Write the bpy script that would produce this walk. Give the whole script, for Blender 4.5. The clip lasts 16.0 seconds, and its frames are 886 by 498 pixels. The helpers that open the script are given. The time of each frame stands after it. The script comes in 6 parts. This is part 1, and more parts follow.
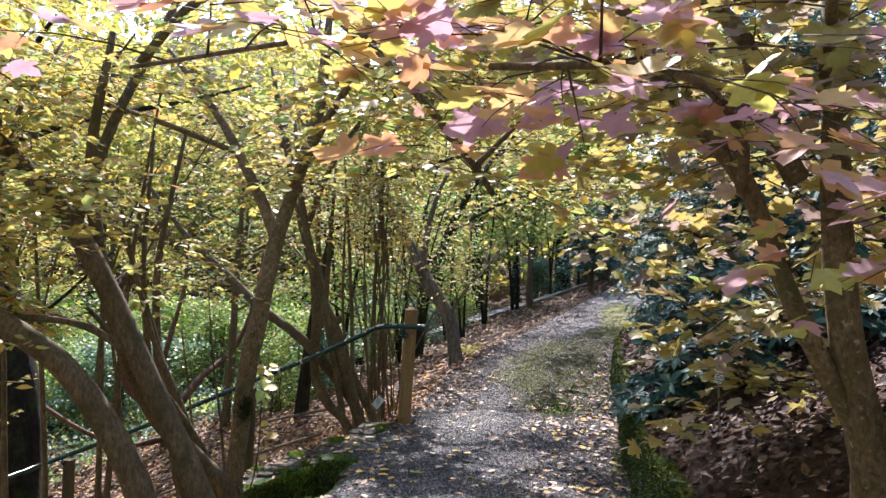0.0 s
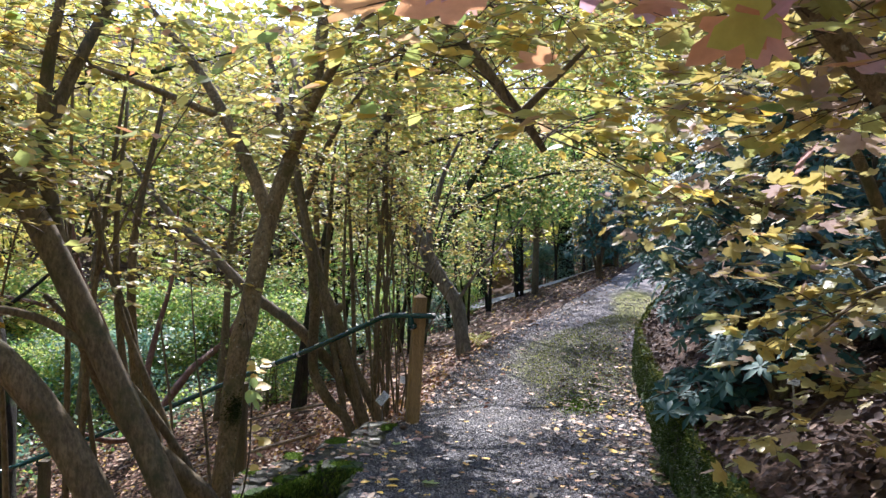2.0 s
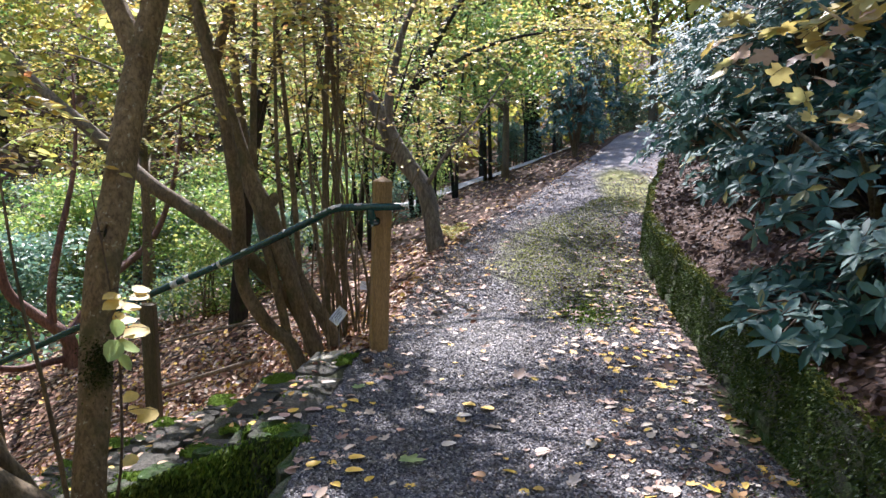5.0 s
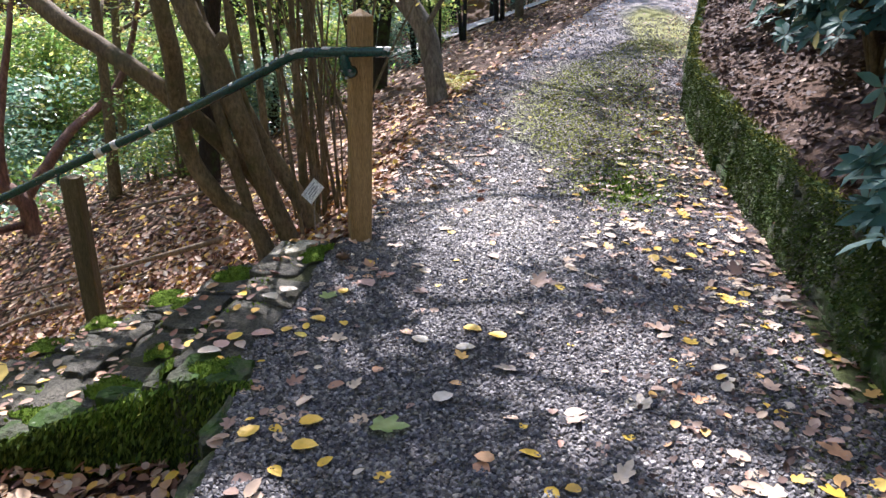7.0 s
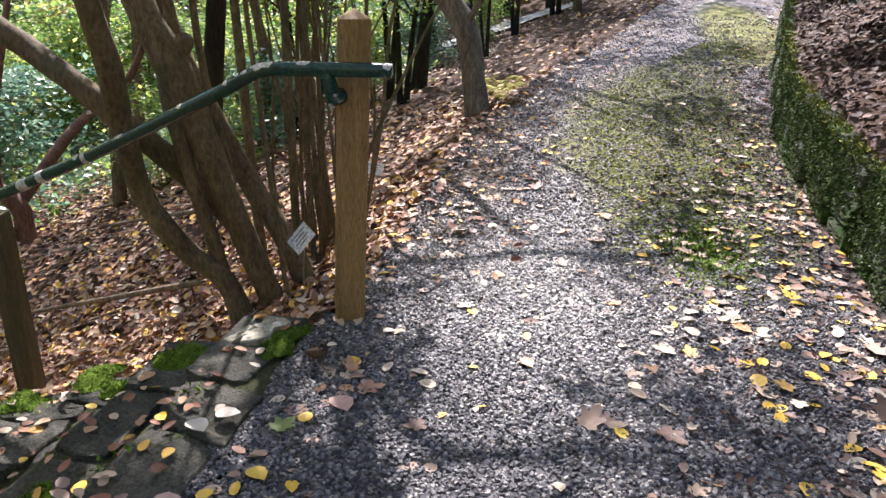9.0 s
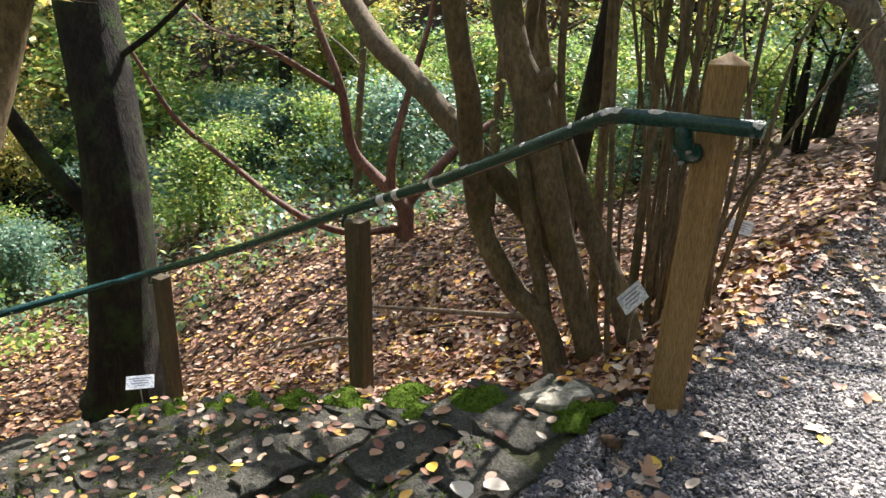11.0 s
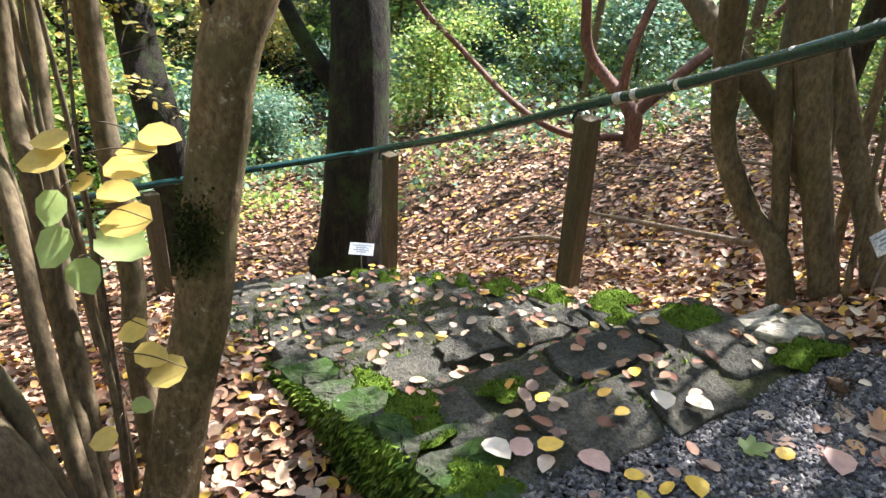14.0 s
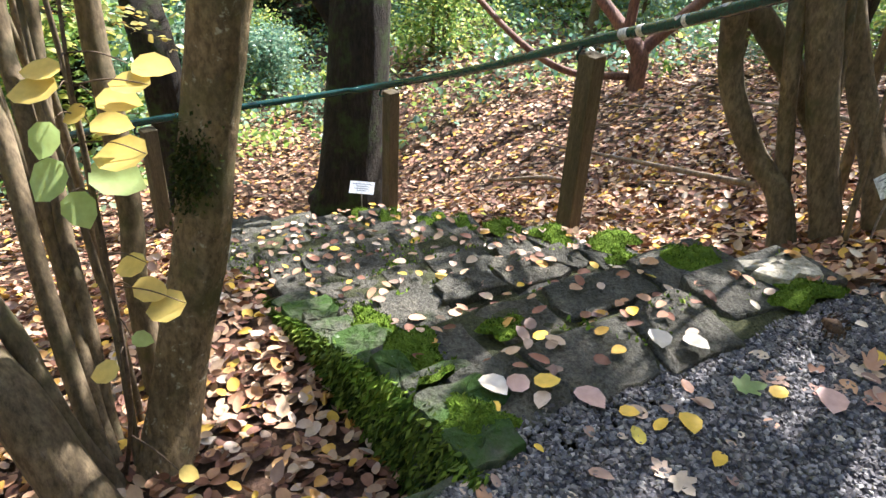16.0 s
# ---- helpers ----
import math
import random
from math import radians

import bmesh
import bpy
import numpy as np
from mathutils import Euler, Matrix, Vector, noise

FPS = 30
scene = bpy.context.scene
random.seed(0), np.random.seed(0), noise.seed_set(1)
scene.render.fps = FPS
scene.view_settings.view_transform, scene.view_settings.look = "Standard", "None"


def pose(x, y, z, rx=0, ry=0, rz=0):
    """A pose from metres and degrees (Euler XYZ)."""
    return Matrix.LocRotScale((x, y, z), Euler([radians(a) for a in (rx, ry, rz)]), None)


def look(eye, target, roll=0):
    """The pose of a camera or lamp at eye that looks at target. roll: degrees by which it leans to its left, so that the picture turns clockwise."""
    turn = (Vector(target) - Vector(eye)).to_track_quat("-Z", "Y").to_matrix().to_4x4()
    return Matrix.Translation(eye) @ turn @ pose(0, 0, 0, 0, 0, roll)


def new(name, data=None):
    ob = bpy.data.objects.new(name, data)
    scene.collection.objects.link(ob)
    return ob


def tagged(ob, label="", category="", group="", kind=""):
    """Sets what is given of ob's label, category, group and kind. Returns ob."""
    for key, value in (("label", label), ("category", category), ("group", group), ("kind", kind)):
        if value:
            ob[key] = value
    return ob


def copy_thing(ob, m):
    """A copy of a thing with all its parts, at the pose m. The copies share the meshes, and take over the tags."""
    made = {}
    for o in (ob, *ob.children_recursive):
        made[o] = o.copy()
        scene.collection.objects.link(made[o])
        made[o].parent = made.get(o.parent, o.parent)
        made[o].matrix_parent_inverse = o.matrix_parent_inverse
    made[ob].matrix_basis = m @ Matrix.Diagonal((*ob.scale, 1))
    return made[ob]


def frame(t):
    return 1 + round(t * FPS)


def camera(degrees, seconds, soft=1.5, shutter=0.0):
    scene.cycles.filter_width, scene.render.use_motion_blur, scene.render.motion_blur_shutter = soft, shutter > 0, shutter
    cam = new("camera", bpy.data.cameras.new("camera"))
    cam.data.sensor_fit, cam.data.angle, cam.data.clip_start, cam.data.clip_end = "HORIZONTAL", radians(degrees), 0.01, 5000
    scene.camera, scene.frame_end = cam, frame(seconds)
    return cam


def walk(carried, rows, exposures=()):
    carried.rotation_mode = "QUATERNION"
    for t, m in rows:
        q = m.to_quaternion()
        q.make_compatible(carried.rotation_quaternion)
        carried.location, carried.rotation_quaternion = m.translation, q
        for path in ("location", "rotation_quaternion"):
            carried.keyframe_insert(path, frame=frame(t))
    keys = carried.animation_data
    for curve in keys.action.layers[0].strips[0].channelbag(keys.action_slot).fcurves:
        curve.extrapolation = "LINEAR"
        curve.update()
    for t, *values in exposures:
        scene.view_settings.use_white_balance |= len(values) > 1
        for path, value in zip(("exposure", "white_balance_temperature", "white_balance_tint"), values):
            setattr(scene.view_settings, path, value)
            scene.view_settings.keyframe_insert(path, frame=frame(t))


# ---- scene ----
cam = camera(62.42, 16.0, soft=1.5)
# seconds, x, y, z, pitch, roll, yaw
PATH = [
    (0, 1.800, -7.440, 1.583, 1.66, -0.79, 10.74),
    (0.5, 1.761, -7.366, 1.571, 1.68, -0.72, 11.04),
    (1, 1.716, -7.150, 1.546, 1.61, -0.57, 11.40),
    (1.5, 1.635, -6.945, 1.540, 1.10, -0.47, 11.21),
    (2, 1.524, -6.726, 1.546, 0.63, -0.80, 10.52),
    (2.5, 1.436, -6.462, 1.511, 0.37, -1.34, 9.14),
    (3, 1.366, -6.169, 1.494, -0.41, -0.60, 7.04),
    (3.2, 1.335, -6.043, 1.503, -0.85, -0.16, 6.29),
    (5.3, 1.071, -4.713, 1.397, -10.36, 0.91, 7.41),
    (5.5, 1.062, -4.597, 1.390, -11.97, 0.84, 7.55),
    (6, 1.015, -4.316, 1.357, -15.43, 0.79, 7.65),
    (6.5, 0.994, -4.044, 1.332, -18.38, 0.57, 7.87),
    (7, 0.994, -3.744, 1.320, -20.07, 0.66, 8.00),
    (7.5, 0.948, -3.445, 1.303, -20.85, 0.76, 7.17),
    (8, 0.938, -3.150, 1.302, -21.13, 0.62, 6.75),
    (8.2, 0.943, -3.020, 1.311, -21.14, 0.37, 6.81),
    (10.3, 0.942, -2.255, 1.337, -19.66, -0.83, 30.65),
    (10.5, 0.939, -2.234, 1.340, -19.53, -0.82, 34.01),
    (11, 0.927, -2.245, 1.346, -19.13, -0.89, 41.61),
    (11.5, 0.911, -2.261, 1.338, -18.98, -1.45, 47.80),
    (12, 0.899, -2.292, 1.324, -19.59, -2.15, 52.30),
    (12.5, 0.883, -2.290, 1.303, -20.92, -2.41, 55.35),
    (13, 0.885, -2.279, 1.304, -22.79, -2.27, 57.18),
    (13.5, 0.889, -2.280, 1.300, -24.93, -2.30, 58.24),
    (14, 0.895, -2.281, 1.287, -26.90, -2.35, 58.94),
    (14.5, 0.899, -2.283, 1.279, -28.54, -2.39, 59.32),
    (15, 0.903, -2.287, 1.275, -29.70, -2.59, 59.49),
    (15.5, 0.905, -2.289, 1.275, -30.65, -2.76, 59.34),
    (16, 0.892, -2.273, 1.276, -31.57, -2.91, 58.80),
]
walk(cam, [(t, pose(x, y, z, 90 + p, 0, yaw) @ pose(0, 0, 0, 0, 0, -r)) for t, x, y, z, p, r, yaw in PATH],
     exposures=[(0, 1.40, 5950, 20), (3.2, 1.34, 5600, 19), (5.5, 1.70, 5800, 22), (8.2, 1.78, 5850, 22), (10.3, 1.60, 6250, 17), (12, 1.95, 6150, 15), (16, 2.26, 6000, 16)])

# ---- light ----
SUN_TO = Vector((-0.20, 0.66, 0.72)).normalized()
sun = new("sun", bpy.data.lights.new("sun", "SUN"))
sun.data.energy, sun.data.angle, sun.data.color = 4.5, radians(0.6), (1.0, 0.94, 0.84)
sun.matrix_world = look(SUN_TO * 40, (0, 0, 0))
world = bpy.data.worlds.new("sky")
scene.world = world
world.use_nodes = True
wn = world.node_tree.nodes
sky = wn.new("ShaderNodeTexSky")
sky.sky_type, sky.sun_disc = "NISHITA", False
sky.sun_elevation = math.asin(SUN_TO.z)
sky.sun_rotation = math.atan2(SUN_TO.x, SUN_TO.y)
wn["Background"].inputs["Strength"].default_value = 0.15
world.node_tree.links.new(sky.outputs["Color"], wn["Background"].inputs["Color"])

# ---- materials ----


def ramp_node(nt, fac, stops):
    r = nt.nodes.new("ShaderNodeValToRGB")
    while len(r.color_ramp.elements) < len(stops):
        r.color_ramp.elements.new(0.5)
    for e, (p, c) in zip(r.color_ramp.elements, stops):
        e.position, e.color = p, (*c, 1)
    nt.links.new(fac, r.inputs["Fac"])
    return r.outputs["Color"]


def noise_node(nt, scale, detail=4, rough=0.6, stretch=None, coord="Object"):
    tc = nt.nodes.new("ShaderNodeTexCoord")
    n = nt.nodes.new("ShaderNodeTexNoise")
    n.inputs["Scale"].default_value, n.inputs["Detail"].default_value = scale, detail
    n.inputs["Roughness"].default_value = rough
    out = tc.outputs[coord]
    if stretch:
        m = nt.nodes.new("ShaderNodeMapping")
        m.inputs["Scale"].default_value = stretch
        nt.links.new(out, m.inputs["Vector"])
        out = m.outputs["Vector"]
    nt.links.new(out, n.inputs["Vector"])
    return n.outputs["Fac"]


def mix_color(nt, fac, a, b, blend="MIX"):
    m = nt.nodes.new("ShaderNodeMix")
    m.data_type, m.blend_type = "RGBA", blend
    if isinstance(fac, float):
        m.inputs[0].default_value = fac
    else:
        nt.links.new(fac, m.inputs[0])
    for sock, v in ((m.inputs[6], a), (m.inputs[7], b)):
        if isinstance(v, tuple):
            sock.default_value = (*v, 1)
        else:
            nt.links.new(v, sock)
    return m.outputs[2]


def band(nt, fac, lo, hi):
    m = nt.nodes.new("ShaderNodeMapRange")
    m.inputs["From Min"].default_value, m.inputs["From Max"].default_value = lo, hi
    nt.links.new(fac, m.inputs["Value"])
    return m.outputs["Result"]


def surface(name, stops, scale=6, fine=60, rough=0.85, bump=0.4, bump_dist=0.01, stretch=None, patch=None, spec=0.3, metal=0.0, vary=0.0):
    """Two scales of noise for the colour, a bump of the finer one, and patches (colour, scale, lo, hi) on top."""
    mat = bpy.data.materials.new(name)
    mat.use_nodes = True
    nt = mat.node_tree
    b = nt.nodes["Principled BSDF"]
    big, small = noise_node(nt, scale, 8, 0.7, stretch), noise_node(nt, fine, 6, 0.7, stretch)
    col = ramp_node(nt, big, stops)
    col = mix_color(nt, 0.75, col, ramp_node(nt, small, [(0.36, (0.30, 0.29, 0.28)), (0.5, (0.85, 0.85, 0.85)), (0.64, (1.35, 1.35, 1.32))]), "MULTIPLY")
    if vary:
        info = nt.nodes.new("ShaderNodeObjectInfo")
        col = mix_color(nt, vary, col, ramp_node(nt, info.outputs["Random"], [(0.0, (0.55, 0.60, 0.52)), (0.5, (1.0, 1.0, 1.0)), (1.0, (1.6, 1.5, 1.35))]), "MULTIPLY")
    for c, s, lo, hi in patch or ():
        col = mix_color(nt, band(nt, noise_node(nt, s, 5, 0.7), lo, hi), col, c)
    nt.links.new(col, b.inputs["Base Color"])
    b.inputs["Roughness"].default_value, b.inputs["Metallic"].default_value = rough, metal
    b.inputs["Specular IOR Level"].default_value = spec
    bp = nt.nodes.new("ShaderNodeBump")
    bp.inputs["Strength"].default_value, bp.inputs["Distance"].default_value = bump, bump_dist
    nt.links.new(small, bp.inputs["Height"])
    nt.links.new(bp.outputs["Normal"], b.inputs["Normal"])
    return mat


def leaf_material(name, stops, rough=0.45, through_light=0.58, spec=0.4):
    """Leaves: a colour for each leaf, blotches on it, light that shines through."""
    mat = bpy.data.materials.new(name)
    mat.use_nodes = True
    nt = mat.node_tree
    b = nt.nodes["Principled BSDF"]
    geo = nt.nodes.new("ShaderNodeNewGeometry")
    col = ramp_node(nt, geo.outputs["Random Per Island"], stops)
    col = mix_color(nt, 0.35, col, ramp_node(nt, noise_node(nt, 35, 3), [(0.3, (0.45, 0.40, 0.30)), (0.65, (1, 1, 1))]), "MULTIPLY")
    nt.links.new(col, b.inputs["Base Color"])
    b.inputs["Roughness"].default_value, b.inputs["Specular IOR Level"].default_value = rough, spec
    tr = nt.nodes.new("ShaderNodeBsdfTranslucent")
    nt.links.new(col, tr.inputs["Color"])
    mx = nt.nodes.new("ShaderNodeMixShader")
    mx.inputs["Fac"].default_value = through_light
    nt.links.new(b.outputs["BSDF"], mx.inputs[1])
    nt.links.new(tr.outputs["BSDF"], mx.inputs[2])
    nt.links.new(mx.outputs["Shader"], nt.nodes["Material Output"].inputs["Surface"])
    return mat


def island_material(name, stops, rough=0.8, spec=0.3, fine=80):
    mat = bpy.data.materials.new(name)
    mat.use_nodes = True
    nt = mat.node_tree
    b = nt.nodes["Principled BSDF"]
    geo = nt.nodes.new("ShaderNodeNewGeometry")
    col = ramp_node(nt, geo.outputs["Random Per Island"], stops)
    col = mix_color(nt, 0.4, col, ramp_node(nt, noise_node(nt, fine, 3), [(0.3, (0.4, 0.4, 0.4)), (0.7, (1, 1, 1))]), "MULTIPLY")
    nt.links.new(col, b.inputs["Base Color"])
    b.inputs["Roughness"].default_value, b.inputs["Specular IOR Level"].default_value = rough, spec
    return mat


M = {}
M["soil"] = surface("leaf_mould", [(0.25, (0.030, 0.018, 0.012)), (0.5, (0.075, 0.042, 0.026)), (0.75, (0.13, 0.075, 0.045))], 3, 40, 0.95, 0.9, 0.02)
M["gravel"] = surface("crushed_rock", [(0.25, (0.125, 0.115, 0.118)), (0.55, (0.265, 0.24, 0.235)), (0.8, (0.45, 0.415, 0.39))], 1.2, 120, 0.9, 1.0, 0.012,
                      patch=[((0.10, 0.07, 0.045), 2.3, 0.56, 0.75)])
def tint_patch(mat, centre, radii, colour, scale, reach=0.9):
    """A patch of colour with a ragged edge on a surface."""
    nt = mat.node_tree
    b = nt.nodes["Principled BSDF"]
    tc, mp, gr = nt.nodes.new("ShaderNodeTexCoord"), nt.nodes.new("ShaderNodeMapping"), nt.nodes.new("ShaderNodeTexGradient")
    mp.vector_type, gr.gradient_type = "TEXTURE", "SPHERICAL"
    mp.inputs["Location"].default_value, mp.inputs["Scale"].default_value = centre, radii
    nt.links.new(tc.outputs["Object"], mp.inputs["Vector"])
    nt.links.new(mp.outputs["Vector"], gr.inputs["Vector"])
    ad = nt.nodes.new("ShaderNodeMath")
    ad.operation = "MULTIPLY_ADD"
    nt.links.new(noise_node(nt, scale, 6, 0.75), ad.inputs[0])
    ad.inputs[1].default_value = reach
    nt.links.new(gr.outputs["Fac"], ad.inputs[2])
    old = b.inputs["Base Color"].links[0].from_socket
    nt.links.new(mix_color(nt, band(nt, ad.outputs[0], 0.52, 0.78), old, ramp_node(nt, noise_node(nt, 60, 4), [(0.3, tuple(0.5 * c for c in colour)), (0.7, tuple(1.3 * c for c in colour))])), b.inputs["Base Color"])


# dark aggregate around the head of the stairs
tint_patch(M["gravel"], (0.25, -1.7, 0.0), (1.3, 2.2, 2.0), (0.092, 0.087, 0.095), 3, 0.7)
# darker brown-grey strip along the wall side
tint_patch(M["gravel"], (2.0, 0.0, 0.0), (0.75, 3.2, 2.0), (0.10, 0.08, 0.075), 3, 0.6)
tint_patch(M["gravel"], (1.45, 2.9, 0.1), (1.0, 3.0, 2.0), (0.17, 0.18, 0.045), 5, 0.9)
tint_patch(M["gravel"], (1.55, 1.15, 0.0), (0.42, 0.75, 2.0), (0.16, 0.21, 0.05), 5, 0.7)
tint_patch(M["gravel"], (2.0, -1.5, 0.0), (0.45, 1.6, 2.0), (0.10, 0.12, 0.04), 4, 0.55)
# pale oval: the sun patch mid-path is put into the gravel colour
tint_patch(M["gravel"], (0.70, 0.7, 0.0), (0.55, 2.4, 2.0), (0.35, 0.335, 0.33), 4, 0.5)
tint_patch(M["gravel"], (0.15, 2.2, 0.0), (0.32, 2.4, 2.0), (0.14, 0.10, 0.055), 5, 0.6)
tint_patch(M["gravel"], (2.7, 8.0, 0.5), (0.8, 3.5, 2.0), (0.22, 0.22, 0.07), 4, 0.6)
M["chips"] = island_material("gravel_chips", [(0, (0.05, 0.046, 0.051)), (0.45, (0.16, 0.148, 0.15)), (0.8, (0.34, 0.315, 0.305)), (1, (0.60, 0.56, 0.52))], 0.8)
# paler chips that carry sunlight in their colour
M["chips_sunlit"] = island_material("sunlit_pale_chips", [(0, (0.13, 0.122, 0.12)), (0.4, (0.34, 0.32, 0.31)), (1, (0.66, 0.63, 0.59))], 0.85)
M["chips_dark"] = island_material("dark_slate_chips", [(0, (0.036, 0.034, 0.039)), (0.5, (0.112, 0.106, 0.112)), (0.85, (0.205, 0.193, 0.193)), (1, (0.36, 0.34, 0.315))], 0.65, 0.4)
M["moss"] = surface("moss", [(0.25, (0.05, 0.09, 0.012)), (0.5, (0.12, 0.20, 0.02)), (0.8, (0.22, 0.32, 0.045))], 14, 190, 1.0, 1.0, 0.02, spec=0.1)
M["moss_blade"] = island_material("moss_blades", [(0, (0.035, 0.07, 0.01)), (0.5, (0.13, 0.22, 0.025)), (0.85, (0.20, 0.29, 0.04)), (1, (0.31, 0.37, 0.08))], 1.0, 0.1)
M["path_moss"] = island_material("path_moss_blades", [(0, (0.10, 0.12, 0.025)), (0.5, (0.20, 0.225, 0.045)), (1, (0.32, 0.32, 0.085))], 1.0, 0.1)
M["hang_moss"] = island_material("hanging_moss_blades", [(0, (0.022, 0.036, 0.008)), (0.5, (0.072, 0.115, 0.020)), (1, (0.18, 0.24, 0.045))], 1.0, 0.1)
M["wall_moss"] = island_material("wall_moss_blades", [(0, (0.03, 0.05, 0.014)), (0.6, (0.07, 0.105, 0.028)), (0.9, (0.12, 0.165, 0.045)), (0.95, (0.24, 0.28, 0.19)), (1, (0.38, 0.41, 0.32))], 1.0, 0.1)
M["slab"] = surface("stair_stone", [(0.25, (0.055, 0.056, 0.045)), (0.5, (0.115, 0.112, 0.092)), (0.8, (0.24, 0.22, 0.18))], 4, 85, 0.9, 1.0, 0.03,
                    patch=[((0.06, 0.085, 0.03), 3.4, 0.60, 0.72), ((0.32, 0.285, 0.235), 2.1, 0.60, 0.72), ((0.05, 0.045, 0.035), 7, 0.58, 0.70)], vary=0.45)
M["stair_bed"] = surface("stair_earth", [(0.25, (0.03, 0.028, 0.018)), (0.5, (0.06, 0.065, 0.03)), (0.8, (0.12, 0.125, 0.05))], 6, 90, 0.95, 0.9, 0.02)
M["corner_stone"] = surface("pale_lichen_stone", [(0.25, (0.26, 0.25, 0.20)), (0.5, (0.38, 0.355, 0.28)), (0.8, (0.52, 0.48, 0.38))], 4, 50, 0.9, 0.8, 0.015,
                           patch=[((0.12, 0.15, 0.06), 3, 0.60, 0.74)])
M["wall_stone"] = surface("wall_stone", [(0.25, (0.035, 0.04, 0.028)), (0.5, (0.075, 0.08, 0.055)), (0.8, (0.16, 0.16, 0.12))], 5, 50, 0.95, 0.8, 0.02,
                          patch=[((0.035, 0.075, 0.012), 4, 0.42, 0.58), ((0.36, 0.40, 0.32), 16, 0.68, 0.74)])
M["bark_smooth"] = surface("smooth_bark", [(0.25, (0.10, 0.070, 0.036)), (0.5, (0.195, 0.14, 0.074)), (0.8, (0.32, 0.245, 0.145))], 7, 60, 0.8, 0.8, 0.008, (1, 1, 0.6),
                           patch=[((0.40, 0.38, 0.28), 30, 0.60, 0.67), ((0.09, 0.085, 0.035), 4, 0.52, 0.70)])
M["bark_stem"] = surface("stem_bark", [(0.25, (0.075, 0.056, 0.033)), (0.5, (0.15, 0.114, 0.067)), (0.8, (0.25, 0.195, 0.12))], 7, 60, 0.85, 0.5, 0.005, (1, 1, 0.4),
                         patch=[((0.34, 0.31, 0.24), 24, 0.68, 0.73), ((0.06, 0.062, 0.028), 3.5, 0.52, 0.70)])
M["bark_dark"] = surface("dark_furrowed_bark", [(0.25, (0.009, 0.008, 0.006)), (0.5, (0.026, 0.021, 0.015)), (0.8, (0.062, 0.05, 0.036))], 12, 55, 0.95, 1.0, 0.05, (1, 1, 0.18),
                         patch=[((0.045, 0.075, 0.018), 3.0, 0.50, 0.66)])
M["bark_grey"] = surface("grey_weathered_bark", [(0.25, (0.06, 0.053, 0.046)), (0.5, (0.155, 0.14, 0.122)), (0.8, (0.34, 0.32, 0.29))], 8, 50, 0.9, 1.0, 0.015, (1, 1, 0.25))
M["bark_red"] = surface("red_peeling_bark", [(0.25, (0.075, 0.034, 0.024)), (0.5, (0.16, 0.08, 0.058)), (0.8, (0.29, 0.16, 0.115))], 8, 50, 0.7, 0.8, 0.01, (1, 1, 0.3))
M["twig"] = surface("twig_bark", [(0.3, (0.055, 0.038, 0.026)), (0.7, (0.14, 0.10, 0.065))], 9, 60, 0.85, 0.3)
M["dead_wood"] = surface("dead_wood", [(0.3, (0.10, 0.07, 0.045)), (0.7, (0.27, 0.21, 0.15))], 9, 60, 0.9, 0.6, stretch=(1, 1, 0.4))
M["post_wood"] = surface("post_wood", [(0.25, (0.20, 0.125, 0.05)), (0.5, (0.31, 0.195, 0.08)), (0.8, (0.41, 0.275, 0.13))], 4, 60, 0.7, 0.35, 0.004, (6, 6, 0.5),
                         patch=[((0.14, 0.08, 0.04), 9, 0.70, 0.76)])
M["post_old"] = surface("weathered_post_wood", [(0.25, (0.05, 0.042, 0.024)), (0.5, (0.105, 0.085, 0.05)), (0.8, (0.18, 0.15, 0.092))], 4, 60, 0.85, 0.5, 0.005, (6, 6, 0.5),
                        patch=[((0.07, 0.085, 0.03), 4, 0.60, 0.75)])
M["paint"] = surface("green_rail_paint", [(0.3, (0.007, 0.036, 0.032)), (0.7, (0.014, 0.068, 0.058))], 5, 90, 0.2, 0.2, 0.002,
                     patch=[((0.55, 0.56, 0.54), 13, 0.66, 0.685)], spec=0.5)
M["paint_bare"] = surface("bare_primer", [(0.3, (0.5, 0.5, 0.46)), (0.7, (0.72, 0.70, 0.66))], 30, 90, 0.6, 0.2)
M["plate"] = surface("label_plate", [(0.3, (0.72, 0.76, 0.82)), (0.7, (0.80, 0.83, 0.88))], 20, 90, 0.35, 0.05, spec=0.5)
M["ink"] = surface("label_ink", [(0.3, (0.20, 0.23, 0.30)), (0.7, (0.28, 0.31, 0.38))], 20, 90, 0.6, 0.05)
M["steel"] = surface("zinc_steel", [(0.3, (0.30, 0.31, 0.31)), (0.7, (0.42, 0.42, 0.42))], 20, 90, 0.45, 0.1, metal=0.8)
M["cone"] = surface("cone_scales", [(0.3, (0.05, 0.03, 0.018)), (0.7, (0.16, 0.10, 0.06))], 30, 90, 0.85, 0.4)
YELLOW = [(0, (0.66, 0.46, 0.08)), (0.3, (0.66, 0.56, 0.16)), (0.6, (0.50, 0.52, 0.15)), (0.78, (0.29, 0.41, 0.12)), (0.93, (0.66, 0.56, 0.34)), (1, (0.58, 0.25, 0.10))]
M["leaf_yellow"] = leaf_material("yellow_leaves", YELLOW)
M["leaf_big_yellow"] = leaf_material("broad_yellow_leaves", [(0, (0.74, 0.52, 0.10)), (0.65, (0.76, 0.60, 0.18)), (1, (0.70, 0.56, 0.24))], 0.45, 0.4)
M["leaf_fresh"] = leaf_material("fresh_green_leaf", [(0, (0.42, 0.58, 0.18)), (1, (0.52, 0.68, 0.28))], 0.45, 0.6)
